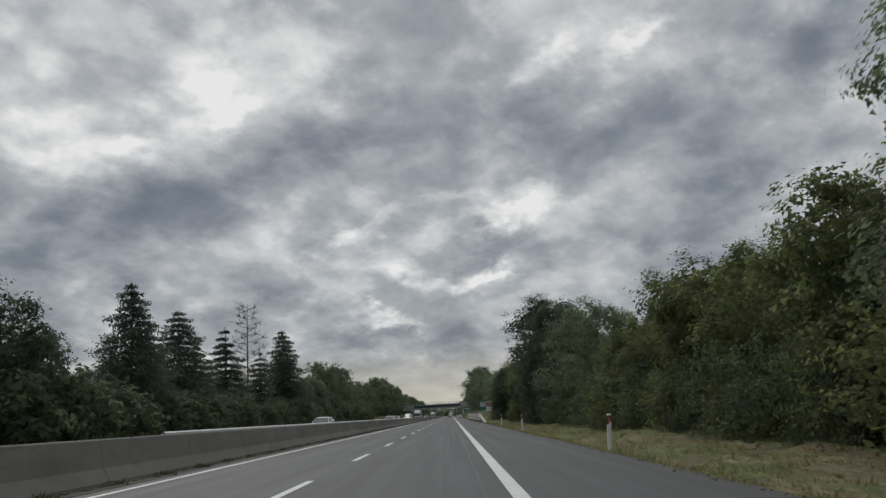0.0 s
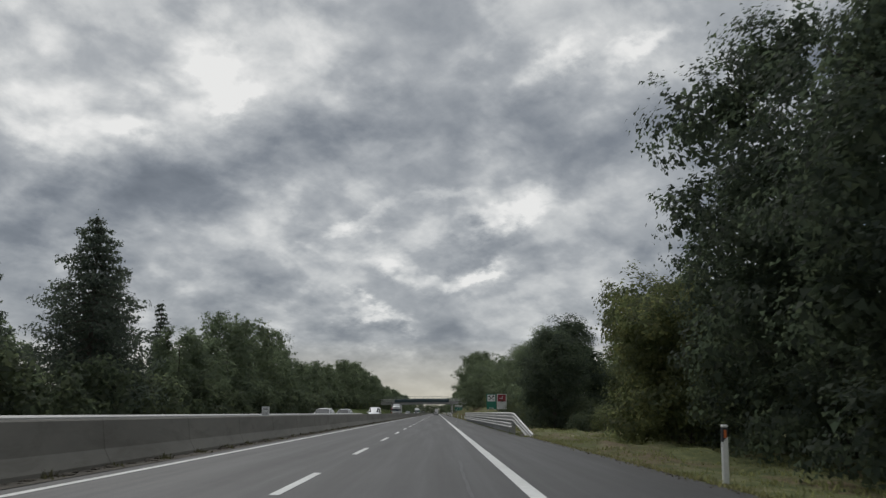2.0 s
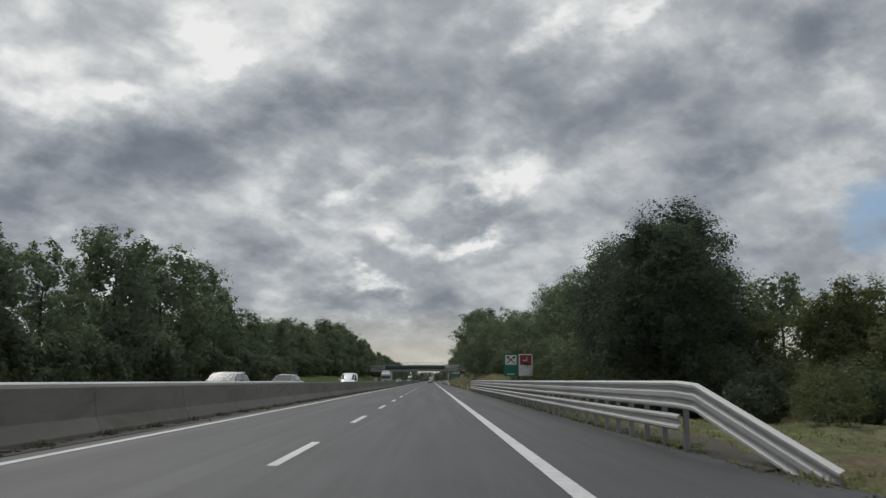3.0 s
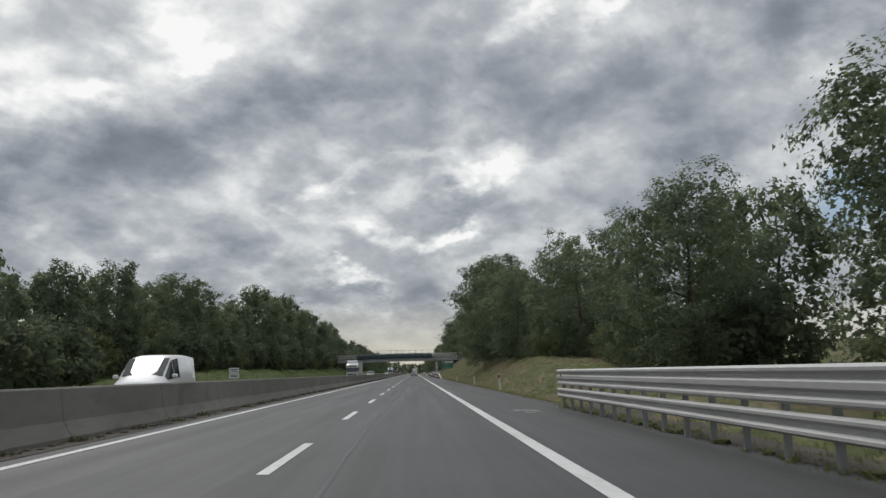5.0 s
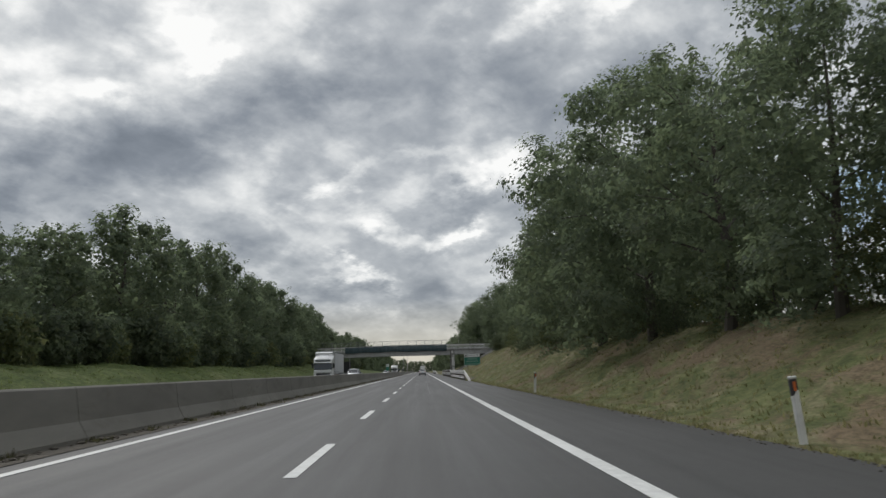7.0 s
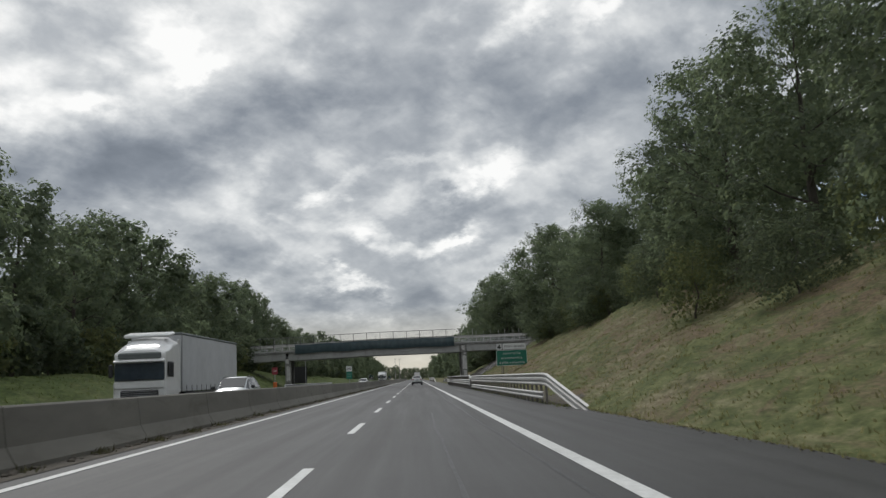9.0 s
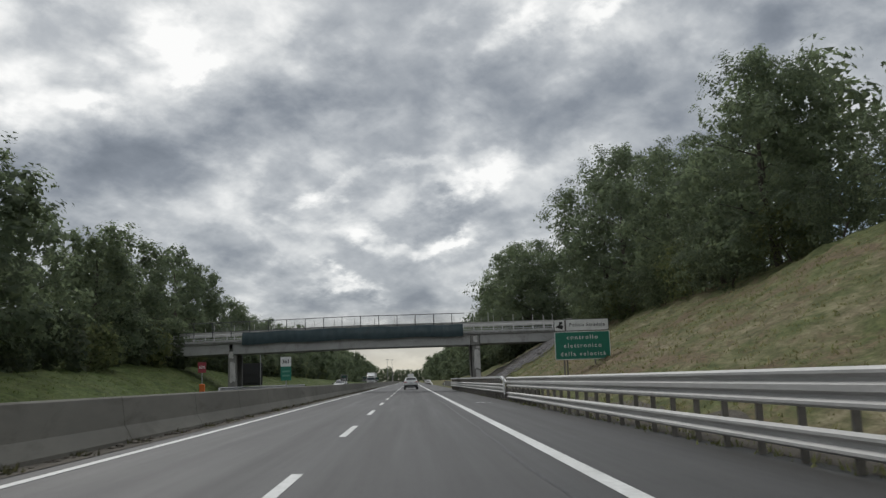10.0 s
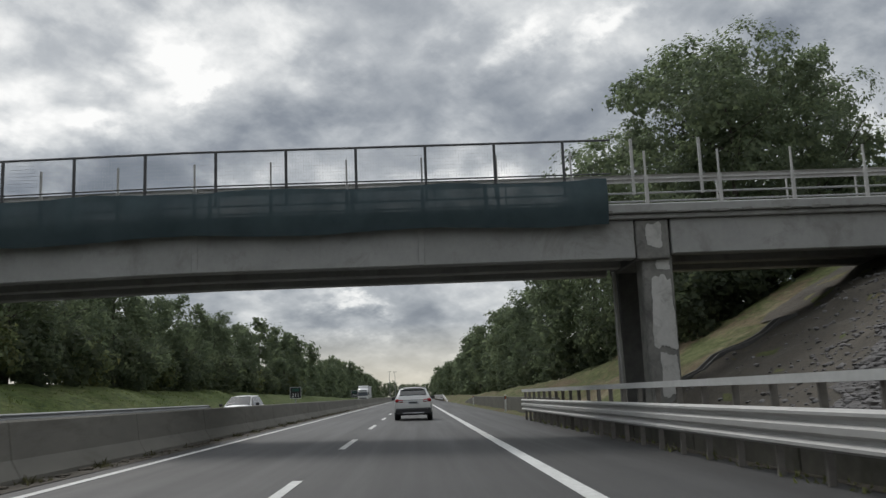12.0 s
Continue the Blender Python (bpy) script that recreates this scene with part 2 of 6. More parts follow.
def make_grass():
    """Rough mown grass: straw, olive and green patches over fine stubble."""
    m, N, b = material("verge_grass", 0.95)
    co = N.n("ShaderNodeNewGeometry").outputs["Position"]
    # mown along the road, so the patches are longer that way
    mp = N.n("ShaderNodeMapping")
    mp.inputs["Scale"].default_value = (1.0, 0.42, 1.0)
    N.link(co, mp.inputs[0])
    row = mp.outputs[0]
    stub, mid, big = N.noise(row, 11.0, 5, 0.7), N.noise(row, 1.2, 6, 0.68), N.noise(co, 0.16, 4, 0.6)
    # tussock lumps: their lit tops and dark hollows are put into the colour
    tussock_shade = N.noise(row, 3.6, 6, 0.70)
    f = N.math("ADD", N.math("MULTIPLY", stub, 0.25), N.math("MULTIPLY", mid, 0.30))
    f = N.math("ADD", f, N.math("MULTIPLY", tussock_shade, 0.45))
    straw = N.ramp(f, (0.39, (0.074, 0.062, 0.036)), (0.50, (0.158, 0.136, 0.082)), (0.61, (0.262, 0.228, 0.150)))
    green = N.ramp(f, (0.39, (0.044, 0.055, 0.021)), (0.50, (0.094, 0.107, 0.042)), (0.61, (0.165, 0.170, 0.076)))
    patch = N.rng(N.math("ADD", N.math("MULTIPLY", big, 0.62), N.math("MULTIPLY", mid, 0.38)), 0.49, 0.62, 1.0, 0.0)
    # the far bank is mown less often and stays green
    sep = N.n("ShaderNodeSeparateXYZ")
    N.link(co, sep.inputs[0])
    far_side = N.math("MULTIPLY", N.math("LESS_THAN", sep.outputs[0], -17.0), 0.85)
    col = N.mix(N.math("MAXIMUM", patch, far_side), straw, green)
    # darker as well: the shading of that bank is put into the colour
    col = N.mix(far_side, col, N.mix(1.0, col, (0.58, 0.74, 0.50, 1), "MULTIPLY"))
    bare = N.rng(N.noise(row, 0.34, 8, 0.76, 0.6), 0.49, 0.585)
    col = N.mix(N.math("MULTIPLY", N.math("MULTIPLY", bare, N.math("SUBTRACT", 1.0, far_side)), 0.8), col, N.ramp(stub, (0.35, (0.080, 0.058, 0.038)), (0.65, (0.195, 0.138, 0.092))))
    N.link(col, b.inputs["Base Color"])
    b.inputs["Specular IOR Level"].default_value = 0.15
    bump(N, b, f, 0.7, 0.06)
    return m


GRASS = make_grass()
RUBBLE = grainy("rubble_stone", (0.084, 0.079, 0.077), (0.222, 0.211, 0.206), 2.6, 0.92, big=1.6, relief=0.02)
RUBBLE_BED = grainy("rubble_bed", (0.052, 0.048, 0.046), (0.17, 0.160, 0.155), 11.0, 0.95, big=0.9, amount=0.7, relief=0.08)
BARK = grainy("bark", (0.05, 0.042, 0.034), (0.11, 0.095, 0.08), 5, 0.95, relief=0.02, stretch=(1, 1, 0.25))
LEAF_OAK = make_leaf("oak_leaf", (0.082, 0.102, 0.074), (0.098, 0.120, 0.082), (0.122, 0.142, 0.088))
LEAF_WARM = make_leaf("autumn_leaf", (0.062, 0.077, 0.044), (0.082, 0.096, 0.050), (0.128, 0.128, 0.058))
LEAF_HOLM = make_leaf("holm_oak_leaf", (0.038, 0.050, 0.041), (0.050, 0.064, 0.048), (0.072, 0.086, 0.058))
LEAF_SHRUB = make_leaf("undergrowth_leaf", (0.048, 0.060, 0.044), (0.062, 0.076, 0.052), (0.090, 0.102, 0.060))
LEAF_DARK = make_leaf("conifer_needles", (0.048, 0.060, 0.054), (0.060, 0.073, 0.063), (0.076, 0.088, 0.071))
MOSS = grainy("moss", (0.055, 0.062, 0.024), (0.15, 0.152, 0.060), 22, 0.95, big=1.2, relief=0.02)
PETAL = grainy("red_petal", (0.30, 0.030, 0.022), (0.46, 0.075, 0.05), 30, 0.7)
SOIL = grainy("roadside_soil", (0.034, 0.029, 0.023), (0.115, 0.099, 0.077), 9, 0.95, big=0.7, amount=0.6, relief=0.05)
BLADE = make_leaf("grass_blade", (0.085, 0.086, 0.040), (0.130, 0.122, 0.064), (0.190, 0.168, 0.098))
BLADE_GREEN = make_leaf("green_grass_blade", (0.060, 0.078, 0.030), (0.082, 0.098, 0.040), (0.112, 0.122, 0.054))
BLADE_OLIVE = make_leaf("olive_grass_blade", (0.086, 0.096, 0.042), (0.118, 0.124, 0.058), (0.165, 0.158, 0.084))
WEED = make_leaf("withered_weed", (0.035, 0.036, 0.022), (0.058, 0.056, 0.034), (0.085, 0.078, 0.048))
TWIG = grainy("dead_twig", (0.07, 0.065, 0.06), (0.15, 0.14, 0.13), 6, 0.95)


# ---- building helpers ----
def mesh_from(name, verts, faces, mats, smooth=False):
    me = bpy.data.meshes.new(name)
    me.from_pydata([tuple(v) for v in verts], [], faces)
    for m in mats if isinstance(mats, (list, tuple)) else [mats]:
        me.materials.append(m)
    if smooth:
        me.shade_smooth()
    me.update()
    return me


def part(name, bm, mat, parent=None, label="", smooth=False):
    """Links a bmesh as one mesh object, under a parent where there is one."""
    me = bpy.data.meshes.new(name)
    bm.normal_update()
    bm.to_mesh(me)
    bm.free()
    me.materials.append(mat)
    if smooth:
        me.shade_smooth()
    ob = new(name, me)
    if parent:
        ob.parent = parent
    if label:
        tagged(ob, label)
    return ob


def piece(name, me, parent, m=None, label=""):
    """Links shared mesh data as a part at the pose m in its parent."""
    ob = new(name, me)
    ob.parent = parent
    if m is not None:
        ob.matrix_basis = m
    if label:
        tagged(ob, label)
    return ob


def empty(name, m=None):
    ob = new(name)
    ob.empty_display_size = 0.3
    if m is not None:
        ob.matrix_basis = m
    return ob


def add_box(bm, cx, cy, cz, sx, sy, sz, bevel=0.0, rot=None):
    m = Matrix.Translation((cx, cy, cz)) @ (rot or Matrix()) @ Matrix.Diagonal((sx, sy, sz, 1))
    vs = bmesh.ops.create_cube(bm, size=1, matrix=m)["verts"]
    if bevel:
        es = list({e for v in vs for e in v.link_edges})
        bmesh.ops.bevel(bm, geom=es, offset=bevel, segments=1, affect="EDGES")


def box(cx, cy, cz, sx, sy, sz, bevel=0.0, rot=None):
    bm = bmesh.new()
    add_box(bm, cx, cy, cz, sx, sy, sz, bevel, rot)
    return bm


def add_rod(bm, a, b, r1, r2=None, seg=8):
    a, b = Vector(a), Vector(b)
    d = b - a
    m = Matrix.Translation((a + b) / 2) @ d.to_track_quat("Z", "Y").to_matrix().to_4x4()
    bmesh.ops.create_cone(bm, cap_ends=True, segments=seg, radius1=r1, radius2=r1 if r2 is None else r2, depth=d.length, matrix=m)


def rod(a, b, r1, r2=None, seg=8):
    bm = bmesh.new()
    add_rod(bm, a, b, r1, r2, seg)
    return bm


def sweep(profile, path, closed=False):
    """A bmesh: a profile of (side, up) pairs carried along a path of points, kept upright."""
    bm = bmesh.new()
    rows = []
    P = [Vector(p) for p in path]
    for i, p in enumerate(P):
        d = (P[min(i + 1, len(P) - 1)] - P[max(i - 1, 0)]).normalized()
        side = d.cross(Vector((0, 0, 1))).normalized()
        upv = side.cross(d)
        rows.append([bm.verts.new(p + side * s + upv * h) for s, h in profile])
    n = len(profile)
    for a, b in zip(rows, rows[1:]):
        for j in range(n if closed else n - 1):
            k = (j + 1) % n
            bm.faces.new((a[j], a[k], b[k], b[j]))
    if closed:
        bm.faces.new(rows[0][::-1]), bm.faces.new(rows[-1])
    bmesh.ops.recalc_face_normals(bm, faces=bm.faces)
    return bm


# ---- the ground and the road ----
FALL = 0.023
X_LEFT, X_DASH, X_RIGHT = -4.72, -1.487, 2.196


def road_z(x):
    """Our carriageway falls outwards from the median; so does the other one."""
    return -FALL * x if x > -6.3 else 0.145 + 0.026 * (x + 6.3)


def lerp_table(y, table):
    for (a, va), (b, vb) in zip(table, table[1:]):
        if y <= b:
            f = min(1, max(0, (y - a) / (b - a)))
            f = f * f * (3 - 2 * f)
            return va + (vb - va) * f
    return table[-1][1]


CREST_R = [(-100, 0.1), (200, 0.1), (218, 0.5), (234, 1.2), (250, 2.0), (265, 2.45), (292, 3.2), (330, 4.1), (352, 5.0), (372, 5.6), (394, 6.4), (410, 6.3), (452, 6.9), (468, 7.0), (486, 3.6), (505, 1.9), (540, 1.2), (640, 0.8), (900, 0.6)]
CREST_L = [(-100, 0.1), (225, 0.2), (270, 1.7), (310, 2.1), (430, 2.6), (455, 4.6), (470, 4.6), (490, 3.4), (560, 2.6), (800, 0.8)]
CUT_R = [(-100, 0), (322, 0), (352, 1), (470, 1), (488, 0), (900, 0)]
EDGE_R, EDGE_L = 5.75, -17.2


def ground_z(x, y):
    lump = max(0.0, noise.noise((x * 1.7, y * 0.8, 5.3))) * 0.26 + max(0.0, noise.noise((x * 0.8, y * 0.4, 2.3))) * 0.20
    n = lump + noise.noise((x * 0.09, y * 0.06, 3.1)) * 0.35 + noise.noise((x * 0.45, y * 0.33, 7.7)) * 0.16 + noise.noise((x * 1.3, y * 0.9, 1.7)) * 0.10
    if x > EDGE_R:
        d = x - EDGE_R
        top = lerp_table(y, CREST_R)
        base = road_z(EDGE_R) - 0.02
        rise = max(0.0, d - 0.4) * 0.78
        s = top * (1 - math.exp(-(rise / max(top, 0.05)) ** 2.2)) if top > 0.2 else -0.12 * min(1, d / 3)
        w = lerp_table(y, CUT_R)
        if w:
            # the even batter of the cutting before the bridge
            s += w * (min(top * 0.97, (0.53 + 0.07 * math.exp(-((y - 392) / 10) ** 2)) * max(0.0, d - 0.15)) - s)
        return base + s + (n - lump) * min(1.0, d / 2.5) * (1 - 0.6 * w) + lump * min(1.0, d / 1.2) + max(0, d - 14) * 0.01
    if x < EDGE_L:
        d = EDGE_L - x
        top = lerp_table(y, CREST_L)
        rise = max(0.0, d - 0.6) * 0.8
        s = top * (1 - math.exp(-(rise / max(top, 0.05)) ** 1.6))
        return road_z(EDGE_L) - 0.02 + s + n * min(1.0, d / 2.5) + max(0, d - 20) * 0.01
    return road_z(x) - 0.10


def make_ground():
    xs = [-900, -500, -260, -150, -100, -70, -52, -44, -38] + [-34 + i for i in range(17)] + [EDGE_L - 0.1, EDGE_L + 0.1, -15, -12, -9, -6.3, -3, 0, 3, EDGE_R - 0.1]
    xs += [EDGE_R + 0.05 + 0.32 * i for i in range(36)] + [EDGE_R + 11.6 + 0.9 * i for i in range(7)] + [25, 28, 32, 38, 46, 58, 75, 105, 160, 270, 520, 900]
    ys = [-150, -100, -60, -30] + [-12 + 3.0 * i for i in range(75)] + [213 + 0.45 * i for i in range(540)] + [456 + 3.0 * i for i in range(41)] + [580 + 20 * i for i in range(26)] + [1150, 1300, 1500, 1800, 2200, 2800]
    verts = [(x, y, ground_z(x, y)) for y in ys for x in xs]
    w = len(xs)
    faces = [(j * w + i, j * w + i + 1, (j + 1) * w + i + 1, (j + 1) * w + i) for j in range(len(ys) - 1) for i in range(w - 1)]
    tagged(new("ground", mesh_from("ground", verts, faces, GRASS, True)), "rough dry grass verge and banks beside the motorway", "ground", kind="structure")


def strip(name, x0, x1, y0, y1, lift, mat, label, category, step=10.0, thick=0.0):
    """A strip of paving laid on the falling road surface."""
    ys = [y0 + (y1 - y0) * i / max(1, round((y1 - y0) / step)) for i in range(max(1, round((y1 - y0) / step)) + 1)]
    xs = [x0, x1] if not (x0 < -6.3 < x1) else [x0, -6.3, x1]
    verts = [(x, y, road_z(x) + lift) for y in ys for x in xs]
    w = len(xs)
    faces = [(j * w + i, j * w + i + 1, (j + 1) * w + i + 1, (j + 1) * w + i) for j in range(len(ys) - 1) for i in range(w - 1)]
    if thick:
        for side in (0, w - 1):
            base = len(verts)
            verts += [(xs[side], y, road_z(xs[side]) + lift - thick) for y in ys]
            for j in range(len(ys) - 1):
                q = (j * w + side, (j + 1) * w + side, base + j + 1, base + j)
                faces.append(q if side else q[::-1])
    return tagged(new(name, mesh_from(name, verts, faces, mat)), label, category, kind="structure")


make_ground()
ROAD_END = 1180
strip("road", -5.75, X_RIGHT + 0.35, -60, ROAD_END, 0.0, ASPHALT, "worn grey asphalt carriageway with wheel tracks", "road", thick=0.2)
strip("hard_shoulder", X_RIGHT + 0.35, EDGE_R, -60, ROAD_END, -0.002, SHOULDER, "darker asphalt hard shoulder beside the carriageway", "road", thick=0.25)
strip("opposite_road", -17.1, -6.9, -60, ROAD_END, 0.0, ASPHALT, "worn grey asphalt carriageway beyond the median", "road", thick=0.2)
strip("edge_line", X_RIGHT - 0.125, X_RIGHT + 0.125, -60, ROAD_END, 0.006, PAINT, "solid white painted edge line", "road marking")
strip("edge_line", X_LEFT - 0.075, X_LEFT + 0.075, -60, ROAD_END, 0.006, PAINT, "solid white painted line beside the median", "road marking")
strip("edge_line", -7.75, -7.6, -60, ROAD_END, 0.006, PAINT, "solid white painted line on the far carriageway", "road marking")
strip("edge_line", -14.7, -14.45, -60, ROAD_END, 0.006, PAINT, "solid white painted line on the far carriageway", "road marking")
for k in range(-3, 62):
    y = 17.586 + 12 * k
    tagged(strip("lane_dash", X_DASH - 0.075, X_DASH + 0.075, y - 4.6, y - 0.05, 0.006, PAINT, "white painted lane dash", "road marking"), group="lane dashes")


# ---- trees ----
def leaf_cloud(rng, centres, radii, counts, size, up=0.35, flat=1.0):
    """Pointed leaves scattered through ellipsoid clumps, thickest near their skins."""
    pts, nor = [], []
    for c, r, n in zip(centres, radii, counts):
        d = rng.normal(size=(n, 3))
        d /= np.linalg.norm(d, axis=1)[:, None]
        rad = rng.random(n) ** 0.28
        lump = 1 + 0.22 * np.sin(d[:, 0] * 5 + c[0] * 3) * np.sin(d[:, 2] * 6 + c[1] * 2) + 0.16 * np.sin(d[:, 1] * 9 + c[2])
        pts.append(np.array(c) + d * rad[:, None] * lump[:, None] * np.array(r))
        nor.append(d)
    p, o = np.vstack(pts), np.vstack(nor)
    n = len(p)
    # leaves lie roughly along the skin of their clump, so that each clump shades as a rounded mass
    nrm = o + rng.normal(size=(n, 3)) * 0.40 + np.array((0, 0, up))
    nrm /= np.linalg.norm(nrm, axis=1)[:, None]
    axis = rng.normal(size=(n, 3)) + np.array((0, 0, -0.4))
    axis -= nrm * (axis * nrm).sum(1)[:, None]
    axis /= np.linalg.norm(axis, axis=1)[:, None] + 1e-9
    side = np.cross(nrm, axis)
    s = size * (0.55 + 0.75 * rng.random(n))[:, None]
    L, W = axis * s, side * s * 0.52 * flat
    v = np.stack([p - W, p + W, p + L], axis=1).reshape(-1, 3)
    f = np.arange(n * 3).reshape(n, 3)
    return v, f


def raw_mesh(name, v, f, mat):
    me = bpy.data.meshes.new(name)
    me.vertices.add(len(v))
    me.vertices.foreach_set("co", np.asarray(v, dtype=np.float32).ravel())
    me.loops.add(f.size)
    me.loops.foreach_set("vertex_index", f.ravel().astype(np.int32))
    me.polygons.add(len(f))
    me.polygons.foreach_set("loop_start", np.arange(0, f.size, f.shape[1], dtype=np.int32))
    me.materials.append(mat)
    me.update()
    me.validate()
    return me


def limbs(bm, rng, base, top, r, reach, n, low=0.25, rise=0.5, forks=2):
    """A tapered trunk with limbs that fork and thin out."""
    base, top = Vector(base), Vector(top)
    mids = [base.lerp(top, f) + Vector((rng.normal() * 0.12, rng.normal() * 0.12, 0)) * (1 if 0 < f < 1 else 0) for f in (0, 0.25, 0.5, 0.75, 1)]
    for i in range(4):
        add_rod(bm, mids[i], mids[i + 1], r * (1 - 0.22 * i), r * (1 - 0.22 * (i + 1)), 7)
    tips = []
    for i in range(n):
        f = low + (0.95 - low) * (i + 0.5) / n
        p = base.lerp(top, f)
        a = i * 2.4 + rng.normal() * 0.3
        ln = reach * (1.0 - 0.55 * abs(f - 0.5)) * (0.8 + 0.4 * rng.random())
        q = p + Vector((math.cos(a), math.sin(a), rise)) * ln * 0.6
        add_rod(bm, p, q, r * 0.42 * (1.1 - f), r * 0.22 * (1.1 - f), 5)
        for _ in range(forks):
            e = q + Vector((math.cos(a + rng.normal() * 0.6), math.sin(a + rng.normal() * 0.6), rise + rng.normal() * 0.4)) * ln * 0.5
            add_rod(bm, q, e, r * 0.2 * (1.1 - f), 0.015, 4)
            tips.append(e)
    return tips


def tufted(rng, centres, radii, leaves, size, dens=1.0, up=0.35):
    """Leaves in small tufts over the skins of larger clumps, so that the outline is ragged and the mass has gaps."""
    tc, tr, td = [], [], []
    for c, r in zip(centres, radii):
        n = max(5, int(11 * dens * (r[0] / 1.2) ** 1.7))
        d = rng.normal(size=(n, 3)) + np.array((0, 0, 0.25))
        d /= np.linalg.norm(d, axis=1)[:, None]
        tc.append(np.array(c) + d * np.array(r) * (0.66 + 0.40 * rng.random((n, 1))))
        tr.append((0.24 + 0.30 * rng.random(n)) * (0.55 + 0.45 * min(1.6, r[0])))
        td.append(d)
    tc, tr, td = np.vstack(tc), np.concatenate(tr), np.vstack(td)
    cnt = np.maximum(3, (leaves * tr ** 2 / (tr ** 2).sum()).astype(int))
    p, r, o = np.repeat(tc, cnt, 0), np.repeat(tr, cnt), np.repeat(td, cnt, 0)
    n = len(p)
    d = rng.normal(size=(n, 3))
    d /= np.linalg.norm(d, axis=1)[:, None]
    p = p + d * (r * (rng.random(n) ** 0.45) * (1 + 0.25 * rng.normal(size=n)))[:, None] * np.array((1, 1, 0.72))
    nrm = o + 0.35 * d + rng.normal(size=(n, 3)) * 0.34 + np.array((0, 0, up))
    nrm /= np.linalg.norm(nrm, axis=1)[:, None]
    axis = rng.normal(size=(n, 3)) + np.array((0, 0, -0.4))
    axis -= nrm * (axis * nrm).sum(1)[:, None]
    axis /= np.linalg.norm(axis, axis=1)[:, None] + 1e-9
    s = size * (0.55 + 0.75 * rng.random(n))[:, None]
    L, W = axis * s, np.cross(nrm, axis) * s * 0.5
    return np.stack([p - W, p + W, p + L], axis=1).reshape(-1, 3), np.arange(n * 3).reshape(n, 3)


def broadleaf(name, seed, h, rad, leaves, size, mat, label, skirt=0.12, category="tree", clump=1.0, core=1.0, inner=1.0, dens=1.0, clumps=34, boughs=10):
    """A broadleaved tree, its crown made of uneven leafy clumps that reach almost to the ground."""
    rng = np.random.default_rng(seed)
    root = empty(name)
    bm = bmesh.new()
    limbs(bm, rng, (0, 0, -0.6), (rng.normal() * 0.3, rng.normal() * 0.3, h * 0.82), 0.02 * h, rad * 0.62, boughs if h > 4 else 3, forks=2 if h > 4 else 1)
    part("trunk", bm, BARK, root)
    cs, rs = [], []
    for i in range(clumps):
        f = skirt + (0.92 - skirt) * ((i + 0.5) / clumps)
        prof = max(0.12, 1 - ((f - 0.42) / 0.62) ** 2) ** 0.6
        a = i * 2.39996 + rng.normal() * 0.4
        d = rad * prof * (0.40 + 0.54 * rng.random())
        r = rad * (0.22 + 0.24 * rng.random()) * (0.7 + 0.4 * prof) * clump
        cs.append((math.cos(a) * d, math.sin(a) * d, h * f))
        rs.append((r, r, r * (0.75 + 0.35 * rng.random())))
    for i in range(12):
        # leading shoots that break the outline
        a, f = rng.random() * 6.28, 0.45 + 0.55 * rng.random()
        prof = math.sin(math.pi * min(1, 0.2 + 0.8 * f)) ** 0.6
        r = 0.05 * rad * (1.2 + rng.random())
        cs.append((math.cos(a) * rad * prof * 0.86, math.sin(a) * rad * prof * 0.86, h * (f - 0.02)))
        rs.append((r, r, r * 1.7))
    v, f = tufted(rng, cs, rs, leaves, size, dens)
    # the shaded foliage within each clump and about the stem
    big = [i for i, r in enumerate(rs) if r[0] > 0.5]
    ic, ir = [cs[i] for i in big], [tuple(0.62 * a for a in rs[i]) for i in big]
    ic.append((0, 0, h * 0.46)), ir.append((rad * 0.50 * core, rad * 0.50 * core, h * 0.34))
    v2, f2 = leaf_cloud(rng, ic, ir, [int((30 + 46 * r[0] ** 2) * inner) + 3 for r in ir], size * 1.5, 0.2, 1.3)
    v, f = np.vstack([v, v2]), np.vstack([f, f2 + len(v)])
    piece("crown", raw_mesh("crown", v, f, mat), root)
    return tagged(root, label, category)


